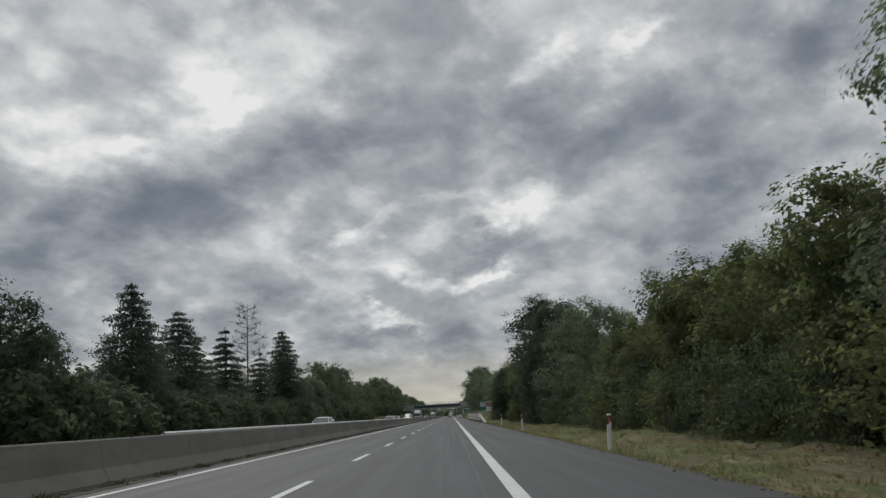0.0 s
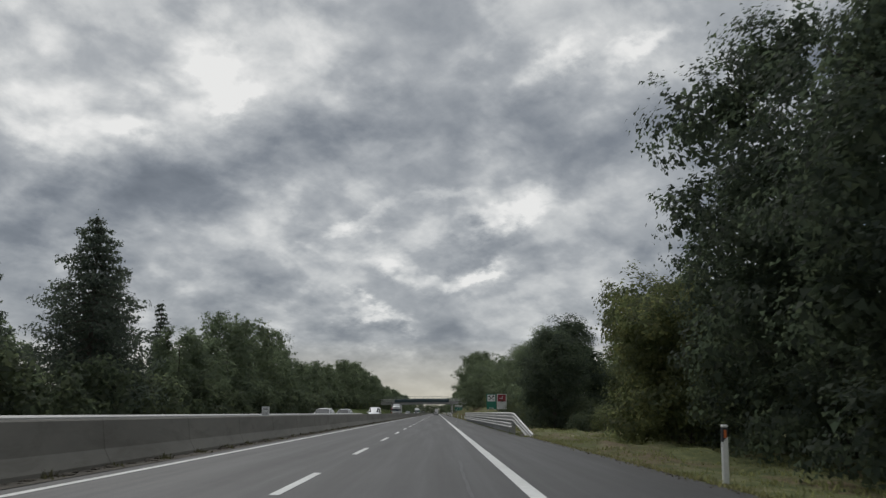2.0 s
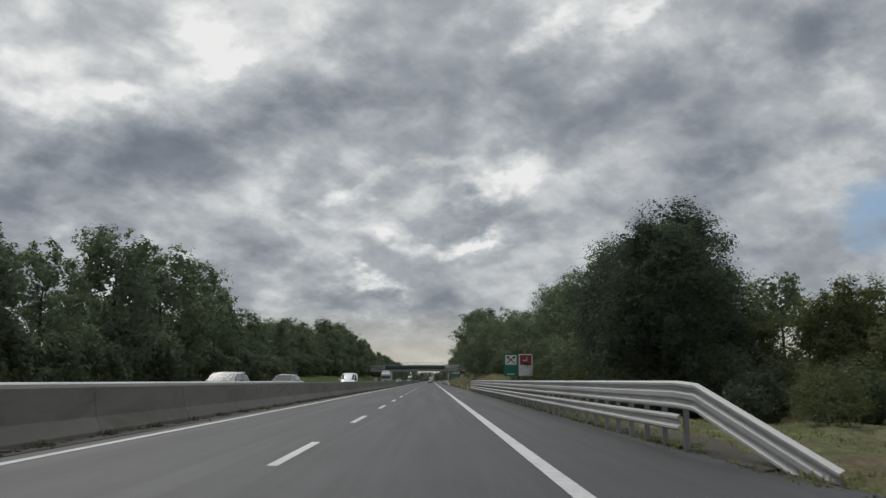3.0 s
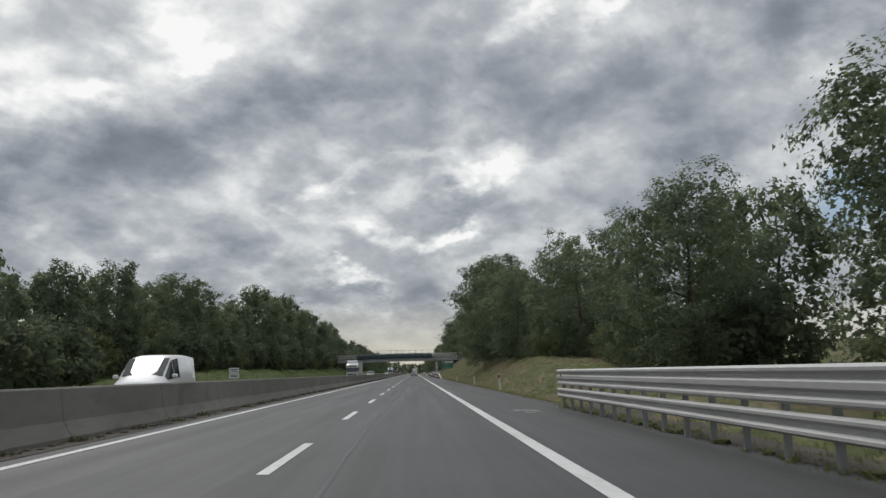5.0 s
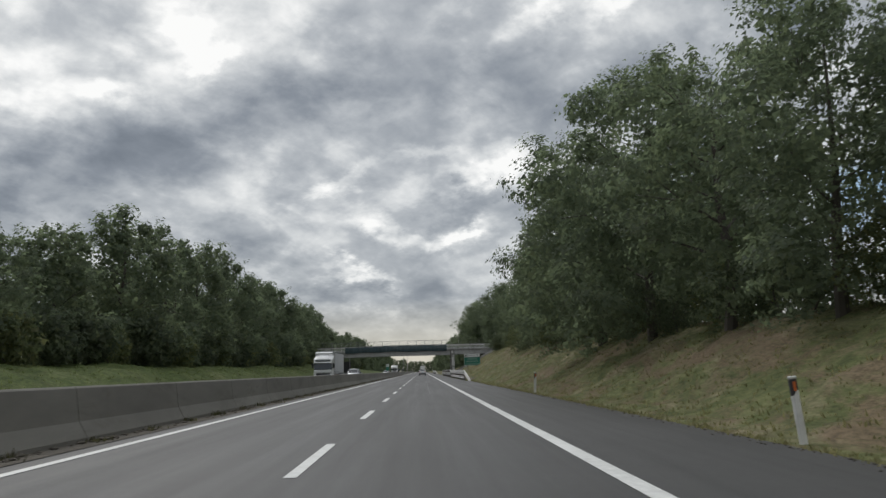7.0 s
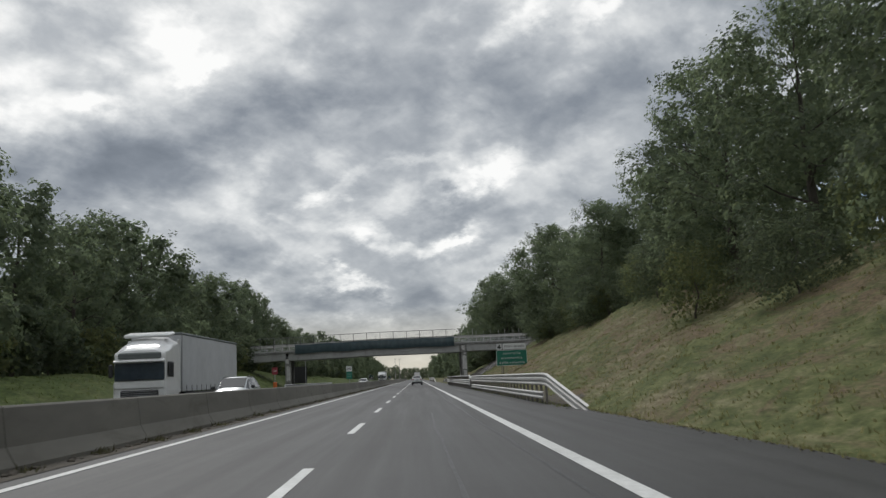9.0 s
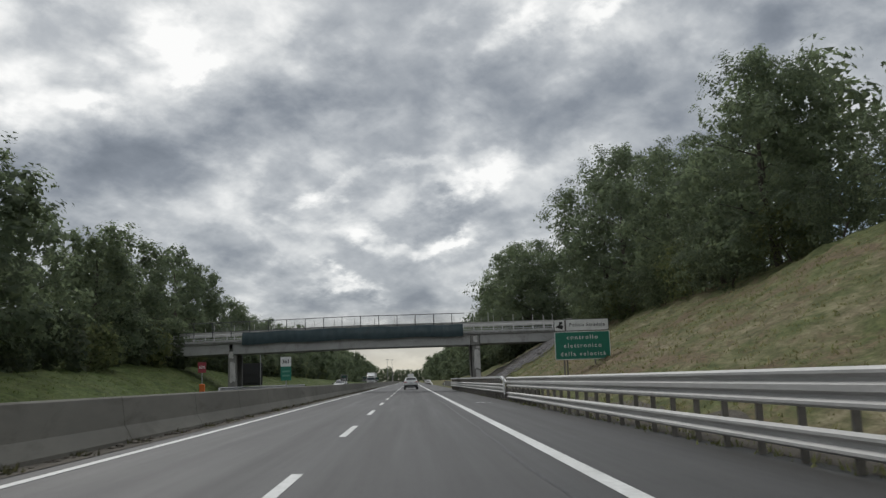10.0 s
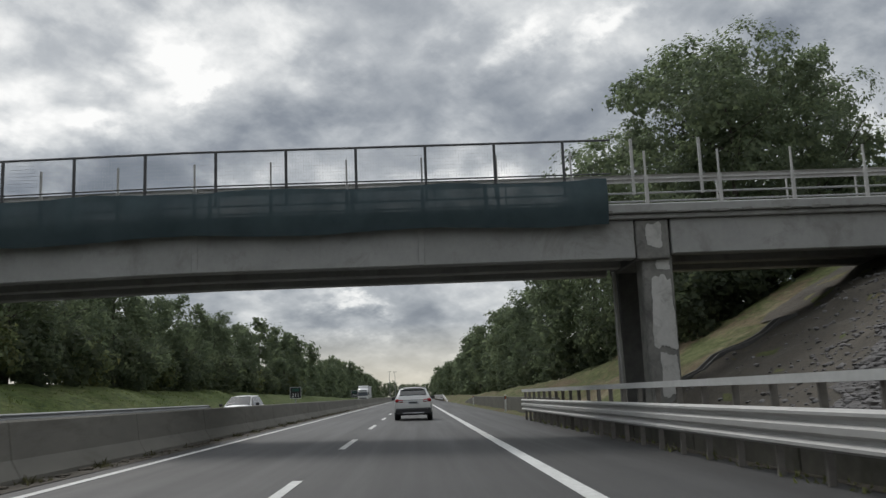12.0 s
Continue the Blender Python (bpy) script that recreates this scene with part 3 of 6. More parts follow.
def conifer(name, seed, h, rad, leaves, label, gaps=0.0, mat=None, tiers=17):
    """A dark conifer with drooping tiers of boughs round a straight stem."""
    rng = np.random.default_rng(seed)
    root = empty(name)
    bm = bmesh.new()
    add_rod(bm, (0, 0, -0.5), (0, 0, h * 0.97), 0.018 * h, 0.02, 7)
    cs, rs, ns = [], [], []
    for i in range(tiers):
        f = 0.06 + 0.9 * i / (tiers - 1)
        R = rad * (1 - f) ** 0.8 + 0.25
        for j in range(7 if R > 0.8 else 4):
            if rng.random() < gaps:
                continue
            a = j * 6.283 / 7 + i * 0.9 + rng.normal() * 0.25
            ln = R * (0.65 + 0.6 * rng.random())
            tip = Vector((math.cos(a) * ln, math.sin(a) * ln, h * f - ln * 0.26))
            add_rod(bm, (0, 0, h * f), tip, 0.05, 0.012, 4)
            for g in (0.35, 0.65, 0.95):
                cs.append((tip.x * g, tip.y * g, h * f - ln * 0.26 * g))
                rs.append((ln * 0.27 + 0.12, ln * 0.27 + 0.12, 0.14 + 0.09 * ln)), ns.append(ln * (0.5 + 0.6 * g))
    part("trunk", bm, BARK, root)
    for k in range(8):
        # the dense dark heart of the tree
        f = 0.08 + 0.1 * k
        cs.append((0, 0, h * f)), rs.append((0.42 * rad * (1 - f), 0.42 * rad * (1 - f), h * 0.07)), ns.append(rad * (1 - f))
    cs.append((0, 0, h * 0.95)), rs.append((0.2, 0.2, h * 0.06)), ns.append(0.5)
    tot = sum(ns)
    v, f = leaf_cloud(rng, cs, rs, [max(6, int(leaves * n / tot)) for n in ns], 0.19, 0.1, 0.8)
    piece("crown", raw_mesh("crown", v, f, mat or LEAF_DARK), root)
    return tagged(root, label, "tree")


def bare_tree(name, seed, h, label, leaves=500):
    """A dying conifer: a bare stem with thin dead boughs and few tufts."""
    rng = np.random.default_rng(seed)
    root = empty(name)
    bm = bmesh.new()
    add_rod(bm, (0, 0, -0.5), (0.1, 0, h), 0.16, 0.02, 7)
    cs, rs, ns = [], [], []
    for i in range(46):
        f = 0.25 + 0.73 * i / 45
        a, ln = i * 2.4 + rng.normal() * 0.3, (1 - f) * 2.6 + 0.6 + rng.random() * 0.5
        tip = Vector((math.cos(a) * ln, math.sin(a) * ln, h * f + 0.35 * ln))
        mid = tip * 0.55 + Vector((0, 0, h * f * 0.45 - 0.1))
        add_rod(bm, (0, 0, h * f), mid, 0.035, 0.02, 4), add_rod(bm, mid, tip, 0.02, 0.008, 4)
        for _ in range(16):
            s = (0.05 + 0.9 * rng.random())
            q = mid.lerp(tip, s)
            add_rod(bm, q, q + Vector((rng.normal() * 0.42, rng.normal() * 0.42, 0.16 + rng.normal() * 0.32)), 0.020, 0.008, 3)
        cs.append(tuple(mid.lerp(tip, 0.6))), rs.append((0.45, 0.45, 0.25)), ns.append(1)
    part("trunk", bm, TWIG, root)
    v, f = leaf_cloud(rng, cs, rs, [leaves // 46] * 46, 0.10)
    piece("crown", raw_mesh("crown", v, f, LEAF_DARK), root, label="sparse tufts of needles")
    return tagged(root, label, "tree")


def plant(kinds, rows, group, seed, jitter=0.0):
    """Copies of the given trees at rows of x, y, height."""
    rng = np.random.default_rng(seed)
    for i, (x, y, h) in enumerate(rows):
        src, h0 = kinds[i % len(kinds)]
        s = h / h0
        w = s * (0.9 + 0.25 * rng.random())
        x, y = x + jitter * rng.normal(), y + jitter * rng.normal()
        m = Matrix.Translation((x, y, ground_z(x, y))) @ Matrix.Rotation(rng.random() * 6.283, 4, "Z") @ Matrix.Diagonal((w, w, s, 1))
        tagged(copy_thing(src, m), group=group)
OAK_A = broadleaf("oak_tree", 11, 12, 4.0, 21000, 0.15, LEAF_OAK, "dense green oak with a crown reaching near the ground", skirt=0.05)
OAK_B = broadleaf("oak_tree", 12, 12, 3.9, 18500, 0.145, LEAF_OAK, "tall green broadleaved tree with an open crown and bare limbs", clump=0.82, core=0.5, skirt=0.05, inner=0.6, dens=1.2, clumps=38, boughs=16)
OAK_C = broadleaf("oak_tree", 13, 12, 4.5, 22000, 0.155, LEAF_OAK, "wide spreading dark green roadside tree", clump=0.92, skirt=0.05)
SIDE_D = broadleaf("holm_oak", 18, 12, 4.4, 8800, 0.225, LEAF_HOLM, "dark evergreen oak beyond the far carriageway", skirt=0.04)
WARM_A = broadleaf("autumn_tree", 21, 8, 3.5, 21000, 0.15, LEAF_WARM, "yellowing green roadside tree overgrown with creeper", skirt=0.04, clump=1.1, core=1.5, inner=2.6)
WARM_B = broadleaf("autumn_tree", 22, 8, 3.1, 17000, 0.135, LEAF_WARM, "olive green bushy tree with yellow leaves", skirt=0.05)
HOLM = broadleaf("holm_oak", 17, 12, 4.2, 30000, 0.14, LEAF_HOLM, "tall dense almost black-green evergreen oak", skirt=0.03, clump=1.08, core=1.5, inner=2.6, dens=1.2, boughs=2)
SIDE_A = broadleaf("oak_tree", 14, 12, 4.0, 8800, 0.22, LEAF_OAK, "green roadside tree with a full rounded crown", skirt=0.05)
SIDE_B = broadleaf("oak_tree", 15, 12, 3.8, 7600, 0.21, LEAF_OAK, "tall green tree with an open tufted crown", clump=0.82, core=0.7, skirt=0.04, inner=0.7, dens=1.1, clumps=38, boughs=14)
SIDE_C = broadleaf("oak_tree", 16, 12, 4.4, 9200, 0.225, LEAF_OAK, "broad dark green tree of the roadside wood", clump=0.92, skirt=0.05)
FIR_A = conifer("fir_tree", 41, 13, 4.7, 28000, "dark dense pointed conifer with drooping boughs", tiers=22)
FIR_B = conifer("fir_tree", 42, 13, 3.6, 24000, "dark ragged conifer with gaps between its boughs", gaps=0.12, tiers=16)
CYPRESS = conifer("cypress_tree", 43, 12, 1.2, 9000, "slim dark cypress above the roadside wood", tiers=26)
SNAG = bare_tree("dead_conifer", 51, 15, "nearly bare dying conifer with thin dead boughs")
SHRUB = broadleaf("shrub", 61, 3.0, 2.2, 4600, 0.092, LEAF_SHRUB, "dense dark green shrub at the foot of the trees", skirt=0.02, inner=0.55, category="shrub")
SHRUB_W = broadleaf("shrub", 62, 3.0, 2.0, 4200, 0.090, LEAF_WARM, "olive shrub at the edge of the grass", skirt=0.02, inner=0.55, category="shrub")
SHRUB_L = broadleaf("shrub", 63, 3.0, 2.2, 950, 0.20, LEAF_SHRUB, "dark green shrub of the roadside undergrowth", skirt=0.02, inner=0.5, category="shrub")
SHRUB_M = broadleaf("shrub", 64, 3.0, 2.0, 950, 0.19, LEAF_WARM, "olive green shrub of the roadside undergrowth", skirt=0.02, inner=0.5, category="shrub")
FAR_A = broadleaf("woodland_tree", 71, 13, 4.6, 1400, 0.50, LEAF_OAK, "green tree in the distant roadside wood", skirt=0.04, inner=0.3, boughs=4, clumps=26)
FAR_B = broadleaf("woodland_tree", 72, 13, 4.0, 1300, 0.48, LEAF_OAK, "dark green tree of the distant roadside wood", skirt=0.04, inner=0.3, boughs=4, clumps=26)
MID_A = broadleaf("woodland_tree", 73, 13, 4.6, 3200, 0.33, LEAF_OAK, "green tree standing behind the first roadside row", skirt=0.04, inner=0.4, boughs=5)
MID_B = broadleaf("woodland_tree", 74, 13, 4.0, 3000, 0.32, LEAF_OAK, "dark green tree in the second roadside row", skirt=0.04, inner=0.4, boughs=5)
SOURCES = [SIDE_D, SHRUB_L, SHRUB_M, HOLM, SIDE_A, SIDE_B, SIDE_C, MID_A, MID_B, OAK_A, OAK_B, OAK_C, WARM_A, WARM_B, FIR_A, FIR_B, CYPRESS, SNAG, SHRUB, SHRUB_W, FAR_A, FAR_B]
oaks = [(OAK_A, 12), (OAK_B, 12), (OAK_C, 12)]
side = [(SIDE_A, 12), (SIDE_B, 12), (SIDE_C, 12)]
warm = [(WARM_A, 8), (WARM_B, 8)]
R_GRP, L_GRP = "trees beside the hard shoulder", "trees beyond the far carriageway"

# right-hand side, near to far
plant(warm, [(13.5, 24, 7.5), (13, 33, 7.2), (14, 41, 8), (13, 50, 7), (13.5, 58, 7)], R_GRP, 1)
plant([(OAK_A, 12), (OAK_C, 12)], [(12, 14, 10), (16, 17, 12), (17, 46, 9), (13.5, 68, 9.3), (13, 76, 10.2), (17, 108, 9)], R_GRP, 2)
plant([(HOLM, 12)], [(12.6, 84, 9.8), (12.5, 91, 12.4), (12.6, 99, 14), (14.0, 104.8, 11.2)], R_GRP, 2)
plant(warm, [(12.0, 115.8, 8.2), (15.5, 119.5, 7.2), (11.2, 109.6, 6.6)], R_GRP, 3)
plant(warm, [(19.5, 149, 5.8), (24, 157, 6.2), (18.5, 141, 4.2), (26, 147, 6.4), (17.5, 158, 6.0)], R_GRP, 36)
plant([(SHRUB_W, 3.0), (SHRUB_L, 3.0)], [(13.0, 137, 1.7), (14.8, 140.5, 2.0), (16.5, 136, 2.2), (12.6, 142.5, 1.7), (17.5, 144, 2.4), (11.4, 140, 1.3), (19.5, 138.5, 2.4)], "low brush behind the end of the rail", 37, 0.3)
plant([(HOLM, 12)], [(10.6, 147.2, 8.6), (12.4, 151.8, 9.9), (12, 158.5, 9.6)], R_GRP, 38)
plant(oaks, [(12.5, 168, 10.2), (13.5, 180, 10.4), (13, 193, 10.8), (15, 206, 11)], R_GRP, 4)
plant(oaks, [(13.2, 223, 9.8), (12.8, 231, 9.5), (15.5, 241, 5.5), (17.0, 251, 4.2), (17.0, 270, 7.0), (14.2, 272, 7.0), (11.5, 279, 9.6), (11.5, 288, 12), (11.5, 299, 14.3), (11.6, 312, 14.5), (13, 324, 14.5), (13.5, 337, 12.6), (13.5, 350, 11.2)], R_GRP, 5)
plant([(OAK_B, 12)], [(14.0, 255, 9.6), (14.2, 262, 11.6)], R_GRP, 10)
plant(oaks, [(15.3, 362, 10.8), (15.5, 371, 11.8), (16.5, 380, 10.6), (17.5, 388, 5.6), (17.5, 396.5, 4.8), (17, 405.5, 10.3), (17, 413, 8.2), (16.8, 421, 10.6), (16.8, 431, 12.8), (16.4, 437.8, 13)], R_GRP, 6)
plant(oaks, [(15.4, 476, 12.2), (20, 479, 13.8), (15.5, 481, 15), (14, 490, 14), ], R_GRP, 7)
plant(side, [(13.5, 501, 13.5), (13, 512, 11), (12.5, 525, 10), (12, 540, 10)], R_GRP, 39)
plant(side, [(23.5, 482, 11.0), (26, 475, 10.4), (30, 480, 11.5), (34, 476, 9), (24, 486, 9.5), (29, 492, 10), (38, 484, 10)], R_GRP, 8)
plant([(SHRUB_L, 3.0)], [(12.5, 474, 2.6), (14.5, 474, 3.0), (17, 473.5, 3.2), (20, 472.5, 3.0), (23, 471.5, 3.2), (26, 470.5, 3.4), (13.0, 477, 3.0), (13.2, 482, 3.2), (16, 222, 3.6), (17, 229, 3.6), (16.5, 236, 3.8), (17, 243, 3.8), (16.5, 250, 3.8), (17, 257, 3.8), (16.5, 264, 3.8), (17, 271, 3.8), (16, 278, 3.8), (13, 486, 3.2), (12.6, 493, 3), (12.4, 500, 3), (12.2, 507, 3), (12, 514, 3), (11.8, 521, 3), (11.6, 529, 3), (11.5, 537, 3), (11.5, 546, 3)], "shrubs behind the first trees", 9)

# left-hand side
plant([(SIDE_D, 12)], [(-24, 40, 10), (-24, 50, 9.5), (-26, 57, 8), (-27, 64, 6)], L_GRP, 11)
plant([(FIR_A, 13), (FIR_B, 13)], [(-24, 71, 13.5), (-25, 78, 11), (-24.5, 85, 12.5), (-25, 92, 10.5), (-24, 136, 15.5), (-24.5, 103, 12.5), (-25.5, 141, 11.5), (-24, 119, 11)], L_GRP, 12)
plant(side, [(-27, 75, 7.5), (-27.5, 88, 7), (-27, 98, 7.5), (-28, 108, 7.5), (-27, 116, 7), (-27.5, 127, 7.5)], L_GRP, 17)
plant([(SNAG, 15)], [(-24, 112, 16), (-25, 144, 12)], L_GRP, 13)
plant([(CYPRESS, 12)], [(-29, 168, 13)], L_GRP, 14)
plant(side, [(-23, 154, 9), (-24, 165, 10), (-24, 178, 13), (-24, 190, 13.5), (-23.5, 200, 13), (-24.5, 212, 12), (-24, 226, 10.5), (-26.5, 240, 8.4), (-27, 252, 9.4), (-26.5, 263, 10.4), (-27, 275, 9.4), (-27.5, 289, 11.8), (-27.5, 298, 11.3), (-27, 310, 9.4), (-27.5, 322, 10.8), (-27.5, 336, 15), (-27.5, 350, 15.5), (-27.5, 364, 15.5), (-27.5, 378, 16.1)], L_GRP, 15)
plant(side, [(-27.5, 391, 13.9), (-27.5, 402, 12.8), (-28.5, 411, 15.5), (-28.5, 421, 16.1), (-28.5, 432, 13.4), (-27.5, 445, 12.3), (-27.5, 456, 12.8), (-27.5, 472, 14.4), (-27.5, 484, 13.9), (-27.5, 498, 11.8), (-27.5, 509, 10.2), (-27.5, 520, 10.7), (-27.5, 532, 10.7), (-27.5, 545, 11.8), (-27.5, 560, 11.2), (-27.5, 577, 10.7)], L_GRP, 16)

# second and third rows, and the far woods
rng = np.random.default_rng(5)
far = [(FAR_A, 13), (FAR_B, 13)]
mid = [(MID_A, 13), (MID_B, 13)]
plant(mid, [(20 + rng.random() * 5, 8 + i * 9.5, 8.5 + rng.random() * 2) for i in range(23) if not 105 < 8 + i * 9.5 < 163], "second row of trees beyond the shoulder", 21, 1.0)
second = [(19 + rng.random() * 4, 228 + i * 10, 9 + rng.random() * 2) for i in range(23)]
plant(mid, [r for r in second if not 240 < r[1] < 266], "second row of trees beyond the shoulder", 22, 1.0)
plant(far, [(-32 - rng.random() * 5, 10 + i * 11, 7 + rng.random() * 2.5) for i in range(18)], "second row of trees beyond the far carriageway", 23, 1.0)
plant(far, [(-33 - rng.random() * 4, 210 + i * 9, 9.5 + rng.random() * 2.5) for i in range(44)], "second row of trees beyond the far carriageway", 24, 1.0)
plant(far, [(12.5 + rng.random() * 4, 552 + i * 13, 11 + rng.random() * 3) for i in range(40)], "distant trees along the shoulder", 25, 0.8)
plant(far, [(-26.5 - rng.random() * 4, 592 + i * 13, 11 + rng.random() * 4) for i in range(38)], "distant trees along the far carriageway", 26, 0.8)
plant(far, [(-75 + 4.2 * i, 1190 + 30 * rng.random(), 9 + rng.random() * 5) for i in range(38)], "distant wood across the horizon", 27, 1.0)
shr = [(SHRUB, 3.0), (SHRUB, 3.0), (SHRUB_W, 3.0)]
plant(shr, [(11.5 + rng.random() * 1.5, 10 + i * 4.2, 2.6 + rng.random() * 1.2) for i in range(47) if not 120 < 10 + i * 4.2 < 143], "shrubs under the roadside trees", 31, 0.3)
plant(shr, [((13.2 if i < 8 else 12.2) + rng.random() * 1.5, 222 + i * 5.0, 2.2 + rng.random()) for i in range(30)], "shrubs under the bank trees", 32, 0.3)
plant(shr, [(15.8 + rng.random() * 1.6, 368 + i * 4.4, 2.4 + rng.random()) for i in range(19)], "shrubs along the top of the bank", 35, 0.3)
plant([(SHRUB_L, 3.0)], [(-21.0 - rng.random() * 1.5, 22 + i * 6.0, 3.0 + rng.random() * 1.6) for i in range(37)], "shrubs beyond the far carriageway", 33, 0.3)
plant([(SHRUB_L, 3.0), (SHRUB_L, 3.0), (SHRUB_M, 3.0)], [(-25.4 - rng.random() * 1.4, 245 + i * 6.0, 3.0 + rng.random() * 1.8) for i in range(66)], "shrubs on the far bank", 34, 0.3)
for src in SOURCES:
    for o in (*src.children_recursive, src):
        bpy.data.objects.remove(o)


# ---- median barrier ----
def make_barrier():
    """Concrete step barrier along the median, cast in lengths, with a steel hand rail on its far edge."""
    prof = [(0.31, -0.12), (0.31, 0.07), (0.17, 0.33), (0.105, 0.87), (0.08, 0.90), (-0.08, 0.90), (-0.105, 0.87), (-0.17, 0.33), (-0.31, 0.07), (-0.31, -0.12)]
    x = -5.84
    n, ln = 155, 6.0
    me = None
    root = tagged(empty("median_barrier"), "long weathered grey concrete median barrier", "barrier", kind="structure")
    for i in range(n):
        y = -60 + i * ln
        if me is None:
            bm = sweep(prof, [(0, 0.012, 0), (0, ln - 0.012, 0)], closed=True)
            bmesh.ops.bevel(bm, geom=[e for e in bm.edges if abs(e.verts[0].co.y - e.verts[1].co.y) < 1e-4], offset=0.012, segments=1, affect="EDGES")
            ob = part("segment", bm, CONCRETE, root)
            me = ob.data
            ob.matrix_basis = Matrix.Translation((x, y, road_z(x)))
        else:
            piece("segment", me, root, Matrix.Translation((x, y, road_z(x))))


make_barrier()


# ---- guardrails ----
RED_FILM = grainy("red_reflector_film", (0.28, 0.035, 0.022), (0.40, 0.06, 0.035), 20, 0.4)
W3 = [(0.0, 0.255), (0.030, 0.245), (0.078, 0.215), (0.078, 0.175), (0.010, 0.130), (0.0, 0.085), (0.078, 0.040), (0.078, -0.040), (0.0, -0.085),
      (0.010, -0.130), (0.078, -0.175), (0.078, -0.215), (0.030, -0.245), (0.0, -0.255)]
W2 = [(0.0, 0.155), (0.030, 0.145), (0.078, 0.115), (0.078, 0.075), (0.010, 0.030), (0.010, -0.030), (0.078, -0.075), (0.078, -0.115), (0.030, -0.145), (0.0, -0.155)]


def beam(name, prof, path, root, side=-1, mat=None, label=""):
    """A corrugated beam with real thickness; side -1 turns its waves to the road on its left."""
    p = [(side * a, h) for a, h in prof]
    back = [(side * (a - 0.006), h) for a, h in reversed(prof)]
    return part(name, sweep(p + back, path, closed=True), mat or GALV, root, label)


def guardrail(name, x, y0, y1, label, z_top=1.28, lower=0.52, step=1.5, ramp_near=True, top_rail=False, foot=(0.7, 4.4), post_mat=None):
    root = tagged(empty(name), label, "guardrail")
    g = road_z(x)
    zt, zl = g + z_top - 0.255, g + lower
    main = []
    if ramp_near:
        main += [(x + foot[0], y0 - foot[1], g - 0.10), (x + 0.06, y0 - 0.4, zt - 0.04)]
    main += [(x, y0 + 0.6, zt)] + [(x, y0 + (y1 - y0) * i / 8, zt) for i in range(1, 9)]
    low = [(x, y0 + 0.4 + (y1 - y0 - 0.4) * i / 8, zl) for i in range(9)]
    if top_rail:
        # the three-wave beam sits low, a square tube runs above it
        beam("beam", W3, [(a, b, g + 0.68) for a, b, c in low], root)
        tube = [(x + 0.05, y0, g + 0.99), (x + 0.05, y0 + 2.3, g + 1.28)] + [(x + 0.05, y0 + 2.6 + (y1 - y0 - 2.6) * i / 8, g + 1.30) for i in range(9)]
        # a five-cornered plate joins it to the higher beam before it
        bm = bmesh.new()
        rim = [(-0.62, 0.36), (0.30, 0.52), (0.34, 0.90), (0.16, 1.04), (-0.56, 1.29)]
        rings = [[bm.verts.new((x - 0.09 - q, y0 + a, g + b)) for a, b in rim] for q in (0.0, 0.03)]
        bm.faces.new(rings[0]), bm.faces.new(rings[1][::-1])
        for i in range(5):
            k = (i + 1) % 5
            bm.faces.new((rings[0][k], rings[0][i], rings[1][i], rings[1][k]))
        bmesh.ops.recalc_face_normals(bm, faces=bm.faces)
        part("end_plate", bm, GALV_PALE, root, "pale steel joining plate")
        part("top_rail", sweep([(-0.07, -0.06), (0.07, -0.06), (0.07, 0.06), (-0.07, 0.06)], tube, True), GALV_PALE, root, "square galvanised top rail")
    else:
        beam("beam", W3, main, root)
        beam("lower_beam", W2, low, root)
    pm = box(0, 0, 0, 0.10, 0.07, 1.0, 0.006)
    first = None
    n = int((y1 - y0 - 0.5) / step)
    for i in range(n + 1):
        y = y0 + 0.6 + i * step
        zg = ground_z(max(x + 0.14, EDGE_R + 0.1), y) if x + 0.14 > EDGE_R else road_z(x + 0.14)
        top = g + (1.26 if top_rail else z_top - 0.03)
        m = Matrix.Translation((x + 0.14, y, (zg - 0.2 + top) / 2)) @ Matrix.Diagonal((1, 1, top - zg + 0.2, 1))
        if first is None:
            first = part("post", pm, post_mat or RUST, root)
            first.matrix_basis = m
        else:
            piece("post", first.data, root, m)
    return root


rail = guardrail("guardrail", 5.15, 125.0, 212.8, "galvanised three-wave guardrail with a ramped end and lower beam", post_mat=GALV_DULL)
part("reflector", box(5.066, 211.9, road_z(5.15) + 1.10, 0.012, 0.22, 0.12, 0.004), RED_FILM, rail, "red reflector near the end of the beam")
guardrail("guardrail", 5.15, 365.5, 413.65, "galvanised three-wave guardrail ramping down at its end", lower=0.36, foot=(0.45, 6.7))
guardrail("bridge_guardrail", 5.05, 413.9, 477.5, "galvanised guardrail with a square top rail beneath the bridge", ramp_near=False, top_rail=True)


# ---- the overbridge ----
BY0, BY1 = 461.0, 465.2


def dipped(bm):
    """The deck dips towards its western end."""
    for x in (-6.0, -18.0):
        bmesh.ops.bisect_plane(bm, geom=bm.verts[:] + bm.edges[:] + bm.faces[:], plane_co=(x, 0, 0), plane_no=(1, 0, 0))
    for v in bm.verts:
        v.co.z -= dip(v.co.x)
    return bm


def dip(x):
    return 0.018 * max(0.0, -6.0 - x)


